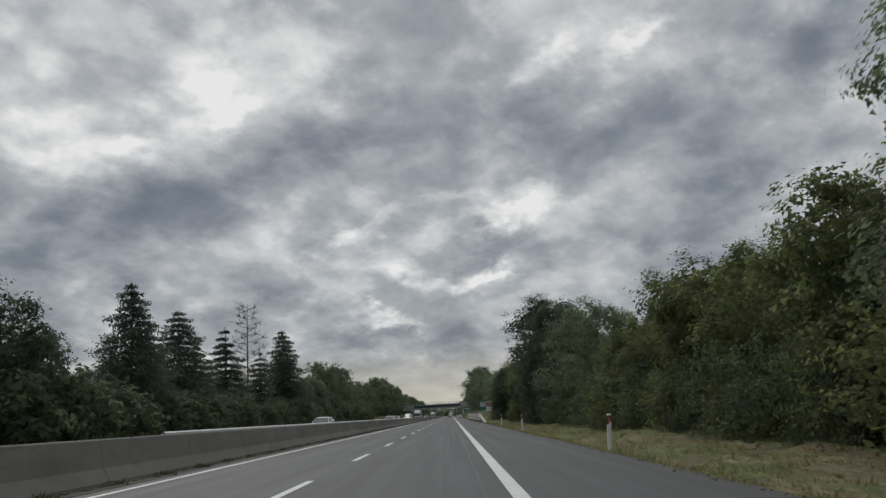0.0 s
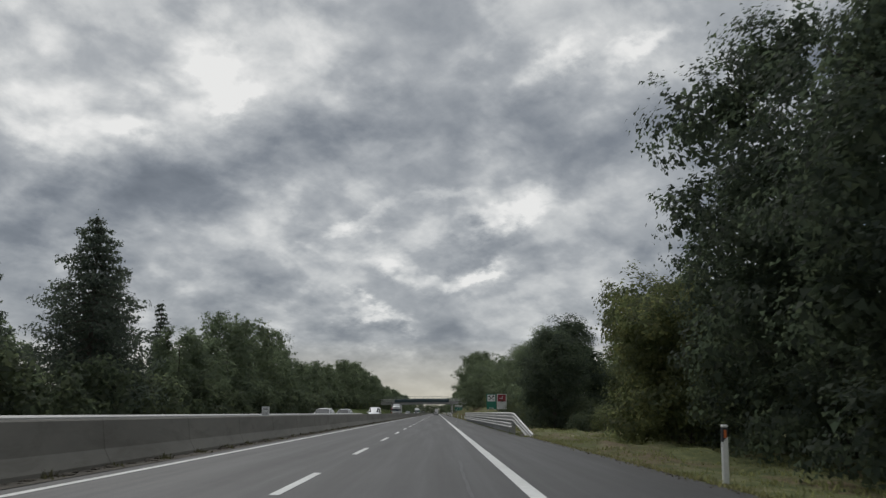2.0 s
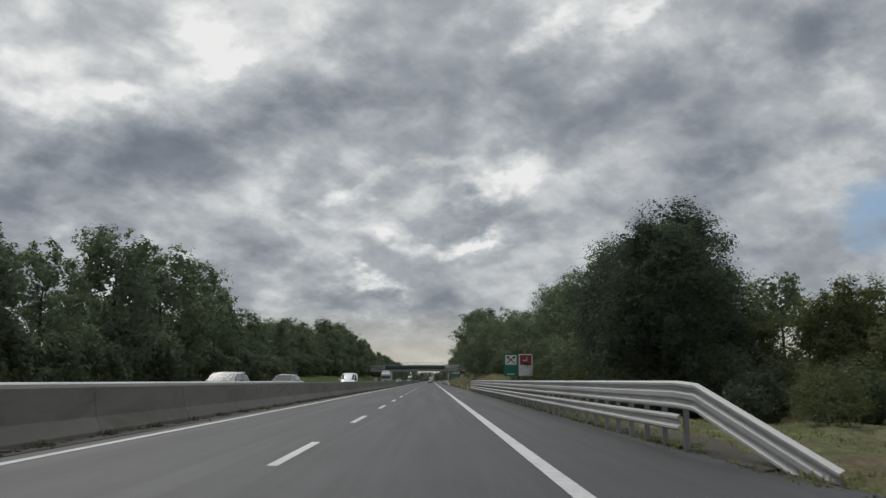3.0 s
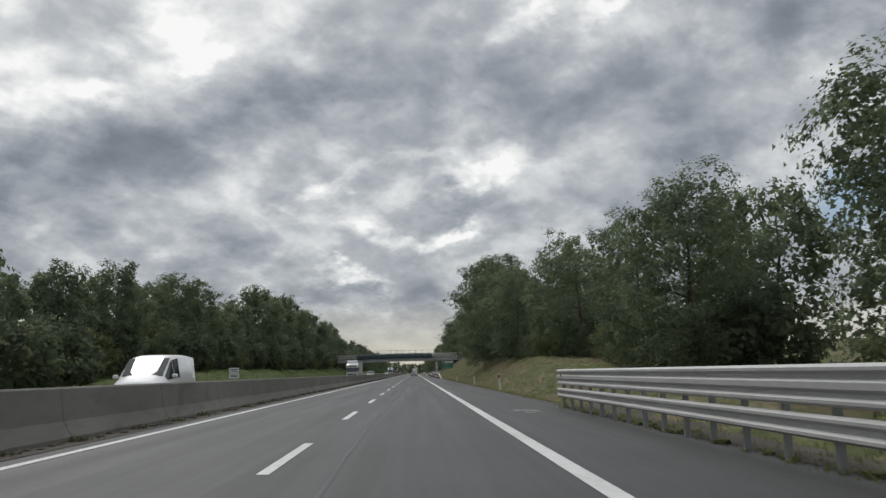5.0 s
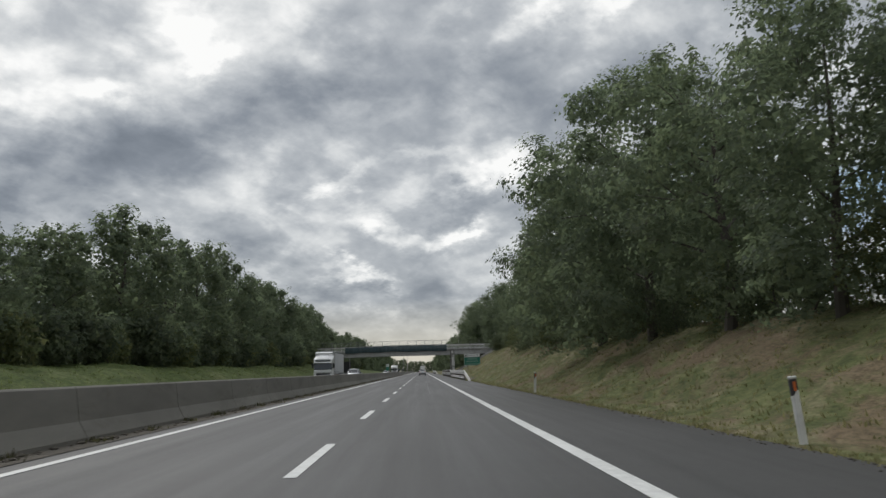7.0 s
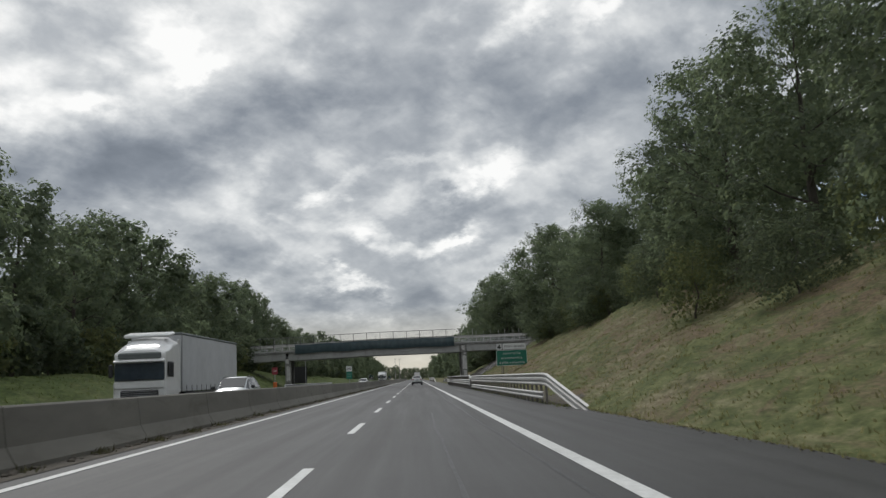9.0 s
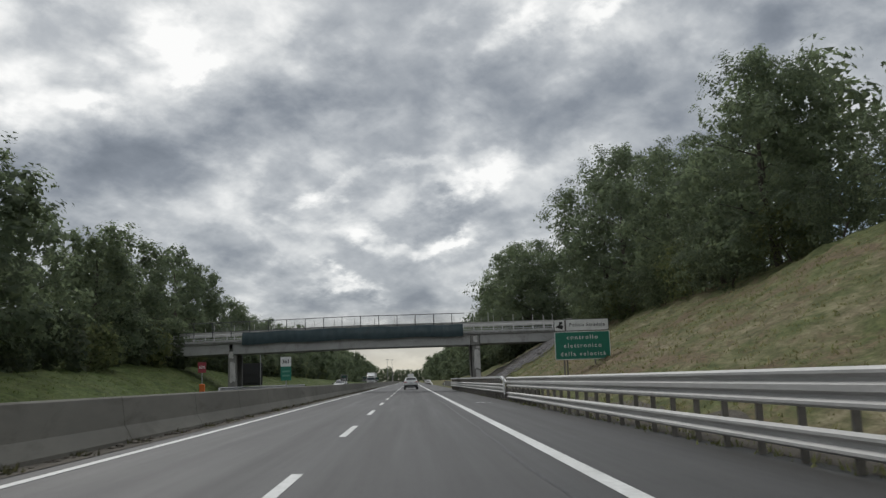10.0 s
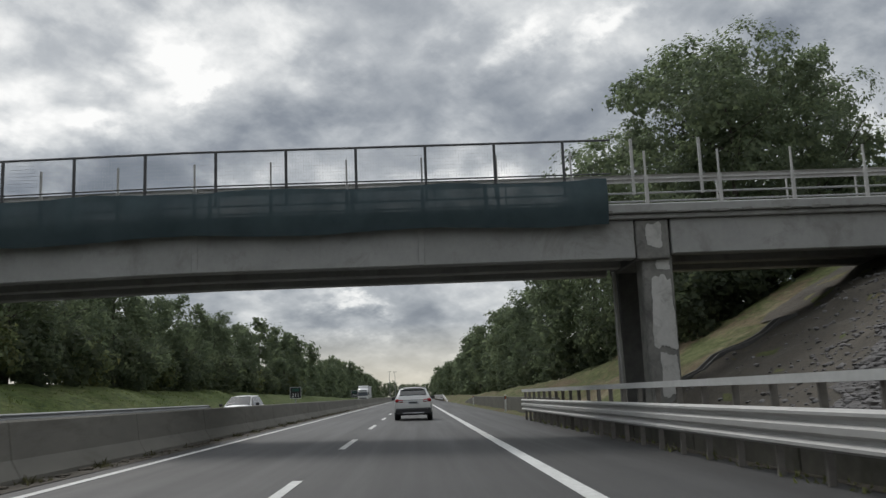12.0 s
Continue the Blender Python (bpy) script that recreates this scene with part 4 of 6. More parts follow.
def make_bridge():
    root = tagged(empty("overbridge"), "narrow concrete overbridge with railings and dark netting", "bridge")
    ym, w = (BY0 + BY1) / 2, BY1 - BY0
    x0, x1, px, pl = -30.0, 17.0, 7.12, -18.75
    # main span and side spans, each of edge girders under a deck slab
    for a, b, zb in ((pl + 0.1, px - 0.62, 4.70), (px + 0.42, x1, 4.80), (x0, pl - 0.3, 4.75)):
        for y in (BY0 + 0.22, ym, BY1 - 0.22):
            bm = box((a + b) / 2, y, (zb + 5.80) / 2, b - a, 0.44, 5.80 - zb, 0.03)
            part("girder", dipped(bm), BRIDGE_CONCRETE, root)
        # the soffit's darker concrete carries the shade under the deck in its colour
        part("soffit", dipped(box((a + b) / 2, ym, 5.63, b - a - 0.05, w - 0.3, 0.3)), SOFFIT_SHADE, root)
    part("deck", dipped(box((x0 + x1) / 2, ym, 5.87, x1 - x0, w + 0.24, 0.13, 0.02)), BRIDGE_CONCRETE, root)
    for y in (BY0 - 0.06, BY1 + 0.06):
        part("kerb", dipped(box((x0 + x1) / 2, y, 6.085, x1 - x0 + 0.05, 0.34, 0.27, 0.03)), BRIDGE_CONCRETE, root)
    # piers of paired columns under a cross head
    for x in (px, pl):
        # cross head and far column get darker concrete, the deck's shade in their colour
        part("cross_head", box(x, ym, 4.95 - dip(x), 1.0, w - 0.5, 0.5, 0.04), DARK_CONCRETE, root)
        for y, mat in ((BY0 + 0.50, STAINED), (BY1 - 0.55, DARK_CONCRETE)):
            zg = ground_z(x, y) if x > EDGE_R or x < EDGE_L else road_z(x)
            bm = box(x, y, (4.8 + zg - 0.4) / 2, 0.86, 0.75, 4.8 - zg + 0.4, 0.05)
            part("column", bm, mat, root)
    part("pier_top", box(px - 0.12, BY0 + 0.16, 5.22, 0.94, 0.36, 1.13, 0.04), STAINED, root, "stained concrete joint block")
    part("abutment", box(x1 + 0.95, ym, 4.9, 1.85, w + 0.2, 2.0, 0.05), BRIDGE_CONCRETE, root)
    part("end_wall", box(x1 + 0.97, BY0 - 0.05, 6.45, 2.05, 0.30, 1.54, 0.04), STAINED, root, "low concrete end wall")
    part("drain_pipe", rod((px - 0.44, BY1 - 1.02, 0.3), (px - 0.56, BY1 - 1.02, 4.75), 0.06, 0.06, 8), GALV, root, "pale downpipe")
    # railing on the near edge
    y = BY0 - 0.12
    xs = [-9.05 + 1.95 * k for k in range(-9, 10)]
    post = bare = None
    for x in xs:
        m = Matrix.Translation((x, y, 7.30 - dip(x)))
        if post is None:
            post = part("railing_post", box(0, 0, 0, 0.075, 0.075, 1.62, 0.006), DARK_STEEL, root)
            post.matrix_basis = m
        else:
            me = post.data
            if x > 6.0:
                # the last posts stand clear of the net and are bare steel
                me = bare = post.data.copy() if bare is None else bare
                bare.materials.clear()
                bare.materials.append(GALV)
            piece("railing_post", me, root, m)
    part("top_rail", dipped(rod((xs[0], y, 8.10), (5.95, y, 8.10), 0.035, None, 8)), DARK_STEEL, root)
    part("mid_rail", dipped(rod((xs[0], y, 7.12), (5.95, y, 7.12), 0.022, None, 8)), DARK_STEEL, root)
    # wave beams and thin rails on both edges of the deck
    for yy, face in ((BY0 + 0.12, 1), (BY1 - 0.12, -1)):
        path = [(x0 + (x1 - x0) * k / 12, yy, 7.0 - dip(x0 + (x1 - x0) * k / 12)) for k in range(13)]
        wave = [(0.0, 0.12), (0.05, 0.09), (0.05, 0.04), (0.0, 0.0), (0.05, -0.04), (0.05, -0.09), (0.0, -0.12)]
        back = [(q - 0.006, h) for q, h in reversed(wave)]
        part("deck_beam", sweep([(-face * q, h) for q, h in wave + back], path, True), GALV, root, "galvanised wave beam")
        for z in (6.60, 6.36):
            part("deck_rail", dipped(rod((x0, yy + face * 0.06, z), (x1, yy + face * 0.06, z), 0.028, None, 6)), GALV_DULL, root)
    near = None
    for k in range(-16, 4):
        x = 9.07 + 2.12 * k
        m = Matrix.Translation((x, BY0 + 0.03, 6.2 - dip(x)))
        if near is None:
            bm = box(0, 0, 0.42, 0.10, 0.08, 0.95, 0.01)
            add_box(bm, 0, 0, 1.22, 0.05, 0.05, 0.75)
            near = part("deck_post", bm, GALV, root)
            near.matrix_basis = m
        else:
            piece("deck_post", near.data, root, m)
    part("thin_post", rod((14.42, BY0 - 0.05, 6.1), (14.42, BY0 - 0.05, 7.72), 0.03, None, 8), GALV, root)
    thin = None
    for k in range(-11, 8):
        m = Matrix.Translation((-1.3 + 2.35 * k, BY1 - 0.05, 7.0 - dip(-1.3 + 2.35 * k)))
        if thin is None:
            bm = box(0, 0, -0.35, 0.10, 0.08, 0.95, 0.01)
            add_box(bm, 0, 0, 0.45, 0.045, 0.045, 0.75)
            thin = part("deck_rail_post", bm, GALV, root)
            thin.matrix_basis = m
        else:
            piece("deck_rail_post", thin.data, root, m)
    # cast ribs on the face of the main girder
    for x in (-12.03, -5.75, 0.5):
        part("girder_rib", box(x, BY0 - 0.012, 5.25 - dip(x), 0.16, 0.04, 1.06, 0.01), BRIDGE_CONCRETE, root)
    # repair mortar trowelled over the pier and joint, in ragged patches
    rng = np.random.default_rng(77)

    def patch(cx, cz, w, h, y):
        bm = bmesh.new()
        ring = []
        for k in range(44):
            a = 6.2832 * k / 44
            q = max(abs(math.cos(a)), abs(math.sin(a))) ** -0.96 * (0.88 + 0.12 * rng.random() + 0.08 * math.sin(3 * a + cz))
            ring.append((cx + math.cos(a) * w / 2 * q, cz + math.sin(a) * h / 2 * q))
        f = [bm.verts.new((p, y, r)) for p, r in ring]
        g = [bm.verts.new((p, y + 0.03, r)) for p, r in ring]
        bm.faces.new(f)
        for k in range(44):
            bm.faces.new((f[k], g[k], g[(k + 1) % 44], f[(k + 1) % 44]))
        bmesh.ops.recalc_face_normals(bm, faces=bm.faces)
        part("mortar_patch", bm, PLASTER, root, "ragged patch of pale repair mortar")

    yf = BY0 + 0.12
    patch(px + 0.06, 3.15, 0.66, 2.1, yf - 0.012), patch(px + 0.12, 1.45, 0.50, 1.2, yf - 0.010), patch(px - 0.08, 5.34, 0.46, 0.72, BY0 - 0.03)
    patch(px + 0.15, 4.52, 0.40, 0.30, yf - 0.008), patch(pl + 0.05, 2.6, 0.6, 2.2, yf - 0.010), patch(pl - 0.1, 4.4, 0.5, 0.7, yf - 0.008)
    # spalled, dripping underside of the kerb: short dark concrete nibs
    for k in range(46):
        x = -29 + 45.5 * (k + 0.6 * rng.random()) / 46
        l = 0.15 + 0.5 * rng.random()
        part("kerb_nib", box(x, BY0 - 0.205 - 0.012, 5.965 - dip(x) + 0.03 * rng.random(), l, 0.03, 0.05 + 0.05 * rng.random(), 0.008), STAINED, root, "spalled kerb edge")
    return root


make_bridge()



# ---- more materials ----
def plain(name, col, rough=0.5, metal=0.0, vary=0.12, coat=0.0):
    m, N, b = material(name, rough, metal)
    co = N.n("ShaderNodeNewGeometry").outputs["Position"]
    f = N.noise(co, 3.5, 5, 0.65)
    lo = tuple(c * (1 - vary) for c in col)
    hi = tuple(min(1, c * (1 + vary)) for c in col)
    N.link(N.ramp(f, (0.3, lo), (0.7, hi)), b.inputs["Base Color"])
    N.link(N.rng(N.noise(co, 11, 4, 0.6), 0.3, 0.7, rough * 0.85, min(1, rough * 1.15)), b.inputs["Roughness"])
    b.inputs["Coat Weight"].default_value = coat
    return m


CAR_WHITE = plain("white_car_paint", (0.70, 0.70, 0.69), 0.35, vary=0.05, coat=0.6)
CAR_SILVER = plain("silver_car_paint", (0.42, 0.44, 0.45), 0.32, 0.4, 0.05, 0.6)
CAR_GLASS = plain("dark_car_glass", (0.02, 0.023, 0.025), 0.08, vary=0.1)
CAR_PLASTIC = plain("black_plastic_trim", (0.028, 0.028, 0.03), 0.6)
RUBBER = plain("tyre_rubber", (0.022, 0.022, 0.022), 0.85)
ALLOY = plain("alloy_rim", (0.35, 0.35, 0.36), 0.35, 0.8)
TAIL_RED = plain("red_lamp_lens", (0.32, 0.015, 0.02), 0.2)
CLEAR_LAMP = plain("clear_lamp_lens", (0.6, 0.62, 0.64), 0.15)
PLATE = plain("plate_white", (0.55, 0.57, 0.6), 0.5)
DARK_BAR = plain("dark_bar", (0.03, 0.03, 0.035), 0.6)
SIGN_GREEN = plain("green_sign_sheet", (0.012, 0.15, 0.10), 0.5)
SIGN_WHITE = plain("white_sign_sheet", (0.62, 0.63, 0.62), 0.5)
SIGN_PALE = plain("pale_green_print", (0.10, 0.26, 0.20), 0.5)
SIGN_RED = plain("red_sign_sheet", (0.27, 0.035, 0.05), 0.55)
SIGN_BLACK = plain("black_sign_print", (0.015, 0.015, 0.015), 0.5)
ORANGE = plain("orange_plastic", (0.55, 0.13, 0.025), 0.5)
POST_WHITE = plain("white_marker_plastic", (0.62, 0.62, 0.59), 0.6)
TARP = grainy("grey_truck_tarpaulin", (0.40, 0.41, 0.42), (0.56, 0.57, 0.58), 2.0, 0.55, big=0.4, relief=0.004)
TARP_DARK = plain("dark_grey_panel", (0.11, 0.125, 0.12), 0.6)
TRUCK_GLASS = plain("windscreen_glass", (0.030, 0.042, 0.055), 0.16, vary=0.25, coat=0.5)
NET = None


def make_net():
    m, N, b = material("dark_safety_net", 0.9)
    co = N.n("ShaderNodeNewGeometry").outputs["Position"]
    f = N.noise(co, 1.3, 5, 0.6)
    N.link(N.ramp(f, (0.3, (0.034, 0.056, 0.064)), (0.7, (0.056, 0.084, 0.092))), b.inputs["Base Color"])
    tr = N.n("ShaderNodeBsdfTransparent")
    mx = N.n("ShaderNodeMixShader")
    N.link(N.rng(N.noise(co, 0.8, 3, 0.5), 0.3, 0.7, 0.0, 0.05), mx.inputs[0])
    N.link(b.outputs[0], mx.inputs[1]), N.link(tr.outputs[0], mx.inputs[2])
    out = [n for n in m.node_tree.nodes if n.type == "OUTPUT_MATERIAL"][0]
    N.link(mx.outputs[0], out.inputs[0])
    return m


NET = make_net()


# ---- netting and mesh on the bridge ----
def bridge_net():
    """A net hung along the parapet in lengths that sag in soft folds."""
    root = tagged(empty("safety_net"), "dark blue-green safety net hung along the bridge parapet", "net")
    rows, n = 9, 26
    edges = [-17.5, -13.1, -9.0, -5.2, -1.3, 2.4, 5.75]
    for e, (x0, x1) in enumerate(zip(edges, edges[1:])):
        verts, faces = [], []
        for j in range(rows):
            v = j / (rows - 1)
            for i in range(n + 1):
                x = x0 - 0.12 + (x1 - x0 + 0.12) * i / n
                z = 6.92 - dip(x) - 1.26 * v + 0.04 * math.sin(x * 1.3) * (1 - v) + 0.05 * math.sin(x * 0.9 + 1) * v
                y = BY0 - 0.27 - 0.10 * math.sin(math.pi * v) + 0.035 * math.sin(x * 3.1 + v * 2) - 0.03 * math.sin(x * 7.3) - 0.008 * (e % 2)
                verts.append((x, y, z))
        for j in range(rows - 1):
            for i in range(n):
                a = j * (n + 1) + i
                faces.append((a, a + 1, a + n + 2, a + n + 1))
        piece("net_sheet", mesh_from("net_sheet", verts, faces, NET, True), root)


bridge_net()


def mesh_panels():
    root = tagged(empty("parapet_mesh"), "fine wire mesh panels between the bridge railing posts", "fence")
    shared = None
    for k in range(-6, 7):
        bm = bmesh.new()
        if shared is None:
            for i in range(26):
                add_box(bm, 0.075 * i + 0.04, 0, 0.48, 0.004, 0.004, 0.96)
            for i in range(9):
                add_box(bm, 0.97, 0, 0.1 + 0.1 * i, 1.86, 0.003, 0.004)
            ob = part("mesh_panel", bm, GALV_DULL, root)
            shared = ob.data
        else:
            bm.free()
            ob = piece("mesh_panel", shared, root)
        ob.matrix_basis = Matrix.Translation((-9.05 + 1.95 * k, BY0 - 0.12, 7.13 - dip(-8.1 + 1.95 * k)))


mesh_panels()


# ---- rubble slope beside the bridge ----
def stones(name, n, seed, place, size, mat, label, category):
    rng = np.random.default_rng(seed)
    t = bmesh.new()
    bmesh.ops.create_icosphere(t, subdivisions=1, radius=1)
    base = np.array([v.co[:] for v in t.verts])
    fc = np.array([[v.index for v in f.verts] for f in t.faces])
    t.free()
    V, F = [], []
    for i in range(n):
        x, y, z = place(rng)
        s = size * (0.45 + 1.1 * rng.random() ** 2)
        v = base * (1 + 0.35 * rng.normal(size=(len(base), 1)) * 0.5) * np.array((1, 0.8 + 0.4 * rng.random(), 0.55)) * s
        a = rng.random() * 6.28
        c, sn = math.cos(a), math.sin(a)
        v = v @ np.array([[c, sn, 0], [-sn, c, 0], [0, 0, 1]])
        V.append(v + np.array((x, y, z))), F.append(fc + i * len(base))
    ob = new(name, raw_mesh(name, np.vstack(V), np.vstack(F), mat))
    ob.data.polygons.foreach_set("use_smooth", [False] * len(ob.data.polygons))
    return tagged(ob, label, category, kind="stuff")


def pitch_span(x):
    """From where to where along the road the stone pitching lies, and the bare soil beyond it, at a distance x."""
    near = 443.8 + 0.95 * max(0.0, x - 10.8) - 1.3 * max(0.0, 9.8 - x)
    return near, 453.5 + 0.95 * (x - 8.9), 463.1


def pitched(x, y):
    e = noise.noise((x * 0.7, y * 0.7, 0.3)) * 0.9
    near, far, soil = pitch_span(x)
    return near + e < y < min(far + e, soil) and 6.8 < x < 17.0 + e


def on_slope(rng):
    while True:
        x, y = 6.6 + rng.random() * 11.4, 439 + rng.random() * 24
        near = pitch_span(x)[0]
        if pitched(x, y) or (y < near and x < 17 and rng.random() < 0.5 * math.exp((y - near) / 0.6)) or (x < 15 and pitch_span(x)[1] < y < 463.0 and rng.random() < 0.32 * math.exp(-(y - pitch_span(x)[1]) / 2.4)):
            return x, y, ground_z(x, y) + 0.05


def bank_sheet(name, mat, inside, label, lift):
    """A sheet laid over the bank wherever inside() says so."""
    verts, faces, at = [], [], {}

    def v(i, j):
        if (i, j) not in at:
            x, y = 6.4 + 0.35 * i, 439 + 0.35 * j
            at[i, j] = len(verts)
            verts.append((x, y, ground_z(x, y) + lift))
        return at[i, j]

    for i in range(36):
        for j in range(86):
            if inside(6.575 + 0.35 * i, 439.175 + 0.35 * j):
                faces.append((v(i, j), v(i + 1, j), v(i + 1, j + 1), v(i, j + 1)))
    tagged(new(name, mesh_from(name, verts, faces, mat, True)), label, "ground", kind="structure")


def rubble_bed():
    bank_sheet("rubble_bed", RUBBLE_BED, pitched, "dark grit bed beneath the stone pitching", 0.055)
    # beyond the gutter the soil colour stands in for shade under the deck
    bank_sheet("soil_patch", SOIL, lambda x, y: pitch_span(x)[1] - 1.2 < y < 463.2 + min(5.0, 1.8 * max(0.0, x - 10.6 + noise.noise((x * 0.9, y * 0.9, 4.4)))) and 6.8 < x < 17.5, "bare brown soil on the bank, its upper part painted shade under the bridge", 0.045)


rubble_bed()


def gutter():
    """A narrow concrete channel running down the bank under the bridge, with raised lips."""
    path = [(6.3 + 0.5 * k, 463.4, ground_z(6.3 + 0.5 * k, 463.4) + 0.05) for k in range(12)]
    bm = bmesh.new()
    prof = [(-0.36, -0.15), (-0.36, 0.10), (-0.24, 0.10), (-0.18, -0.06), (0.18, -0.06), (0.24, 0.10), (0.36, 0.10), (0.36, -0.15)]
    rings = [[bm.verts.new((x, y + q, z + h)) for q, h in prof] for x, y, z in path]
    for a, b in zip(rings, rings[1:]):
        for m in range(len(prof)):
            n = (m + 1) % len(prof)
            bm.faces.new((a[m], a[n], b[n], b[m]))
    bmesh.ops.recalc_face_normals(bm, faces=bm.faces)
    root = tagged(empty("drainage_gutter"), "concrete drainage gutter down the bank under the bridge", "gutter")
    part("channel", bm, DARK_CONCRETE, root)


gutter()
stones("rubble_slope", 14000, 3, on_slope, 0.064, RUBBLE, "grey broken stone pitching on the bank under the bridge", "rubble")


def loose_stones():
    """The stones at the foot of the pitching, each on its own."""
    root = tagged(empty("stone_pitching"), "grey broken stones at the foot of the bank", "stones")
    rng = np.random.default_rng(14)
    kinds = []
    for k in range(6):
        bm = bmesh.new()
        bmesh.ops.create_icosphere(bm, subdivisions=1, radius=1)
        for v in bm.verts:
            v.co *= 1 + 0.22 * rng.normal()
            v.co.z *= 0.6
        me = bpy.data.meshes.new("stone")
        bm.to_mesh(me)
        bm.free()
        me.materials.append(RUBBLE)
        kinds.append(me)
    for i in range(280):
        x, y = 6.7 + rng.random() * 4.5, 450 + rng.random() * 12.5
        while not pitched(x, y):
            x, y = 6.7 + rng.random() * 4.5, 450 + rng.random() * 12.5
        s = 0.06 + 0.08 * rng.random() ** 2
        piece("stone", kinds[i % 6], root, Matrix.Translation((x, y, ground_z(x, y) + 0.06)) @ Matrix.Rotation(rng.random() * 6.28, 4, "Z") @ Matrix.Diagonal((s, s * 1.2, s, 1)))


loose_stones()


def along_median(rng):
    x = -5.48 + abs(rng.normal()) * 0.10
    return x, -10 + rng.random() * 520, road_z(x) + 0.012


def soil_shade_bed(y0, y1):
    """Dark soil gathered under a rail, with ragged edges, lapping over the shoulder; on the verge its colour also
    paints the shade.
    """
    n, m = int((y1 - y0) / 0.5), 7
    verts, faces = [], []
    for j in range(n + 1):
        y = y0 + (y1 - y0) * j / n
        a = 5.40 + 0.16 * noise.noise((0.3, y * 0.45, 1.1)) + 0.07 * noise.noise((0.3, y * 1.9, 4.1))
        b = 6.45 + 0.40 * noise.noise((2.3, y * 0.35, 8.1))
        for i in range(m + 1):
            x = a + (b - a) * i / m
            z = max(road_z(x) if x < EDGE_R + 0.1 else -9.0, ground_z(x, y) if x > EDGE_R else -9.0)
            edge = math.sin(math.pi * i / m)
            verts.append((x, y, z + 0.006 + 0.06 * edge + 0.05 * edge * noise.noise((x * 2.2, y * 1.3, 3.3))))
    for j in range(n):
        for i in range(m):
            k = j * (m + 1) + i
            faces.append((k, k + 1, k + m + 2, k + m + 1))
    tagged(new("soil_strip", mesh_from("soil_strip", verts, faces, SOIL, True)), "dark soil and painted shade under the guardrail", "soil", kind="structure")


for a, b in ((122, 214), (364, 480)):
    soil_shade_bed(a, b)


def in_moss(rng):
    while True:
        x, y = 5.36 + 0.55 * rng.random() ** 1.5, 126 + rng.random() * 87
        if noise.noise((x * 0.8, y * 0.55, 6.2)) + 0.35 * noise.noise((x * 3.0, y * 2.5, 1.2)) > 0.10:
            return x, y, (road_z(x) if x < EDGE_R else ground_z(x, y)) + 0.02


stones("moss", 1700, 15, in_moss, 0.10, MOSS, "yellow-green moss and low weeds along the foot of the guardrail", "moss")
strip("soil_strip", -5.60, -5.12, -60, 900, 0.010, SOIL, "dirt and leaf litter gathered along the median barrier", "soil")
stones("median_litter", 2000, 4, along_median, 0.065, SOIL, "small dark clods and stones along the median barrier", "litter")


def along_edge(rng):
    x = 5.72 - abs(rng.normal()) * 0.16
    return x, 4 + rng.random() * 476, road_z(x) + 0.008


stones("edge_grit", 2400, 6, along_edge, 0.022, SOIL, "dirt and small stones along the edge of the shoulder", "litter")


# ---- grass on the verges and banks ----
def grass(name, n, seed, area, label, height=0.3, mat=None, base=ground_z):
    rng = np.random.default_rng(seed)
    k = 5
    px = []
    while len(px) < n:
        p = area(rng)
        if p:
            px.append(p)
    c = np.array([(x, y, base(x, y) - 0.03) for x, y in px])
    c = np.repeat(c, k, axis=0)
    m = len(c)
    c[:, 0] += rng.normal(size=m) * 0.10
    c[:, 1] += rng.normal(size=m) * 0.10
    a = rng.random(m) * 6.283
    h = height * (0.4 + 1.0 * np.repeat(rng.random(n) ** 1.5, k)) * (0.6 + 0.7 * rng.random(m))
    lean = 0.6 * h
    w = 0.016 + 0.07 * h
    side = np.stack([-np.sin(a), np.cos(a), np.zeros(m)], 1) * w[:, None]
    tip = c + np.stack([np.cos(a) * lean, np.sin(a) * lean, h], 1)
    v = np.stack([c - side, c + side, tip], 1).reshape(-1, 3)
    ob = new(name, raw_mesh(name, v, np.arange(m * 3).reshape(m, 3), mat or BLADE))
    return tagged(ob, label, "grass", kind="stuff")


grass("verge_grass_tufts", 9000, 7, lambda r: (EDGE_R + 0.05 + r.random() ** 1.6 * 6.5, 4 + r.random() * 205), "short green and straw grass on the verge beside the shoulder", 0.10, BLADE_OLIVE)
grass("bank_grass_tufts", 15000, 8, lambda r: (EDGE_R + 0.1 + r.random() ** 1.3 * 9.0, 212 + r.random() * 236), "short dry grass tufts on the roadside bank", 0.09)
grass("far_bank_tufts", 6500, 9, lambda r: (EDGE_L - 0.2 - r.random() * 6.5, 236 + r.random() * 330), "green grass tufts on the far bank", 0.13, BLADE_GREEN)
grass("guardrail_weeds", 1700, 10, lambda r: (5.2 + r.random() * 0.9, 120 + r.random() * 94) if r.random() < 0.55 else (5.2 + r.random() * 0.9, 362 + r.random() * 115), "weeds growing under the guardrail", 0.10, BLADE_OLIVE, lambda x, y: max(road_z(x), ground_z(max(x, EDGE_R + 0.06), y)) + 0.03)
grass("bank_green_tufts", 6000, 12, lambda r: (EDGE_R + 0.3 + r.random() * 9.5, 214 + r.random() * 230), "darker green tussocks scattered over the roadside bank", 0.07, BLADE_OLIVE)


grass("edge_grass_tufts", 7000, 13, lambda r: (5.70 + abs(r.normal()) * 0.12, 4 + r.random() * 412), "straw-coloured grass creeping over the edge of the shoulder", 0.085, BLADE, lambda x, y: max(road_z(x) - 0.01, ground_z(max(x, EDGE_R + 0.06), y)))
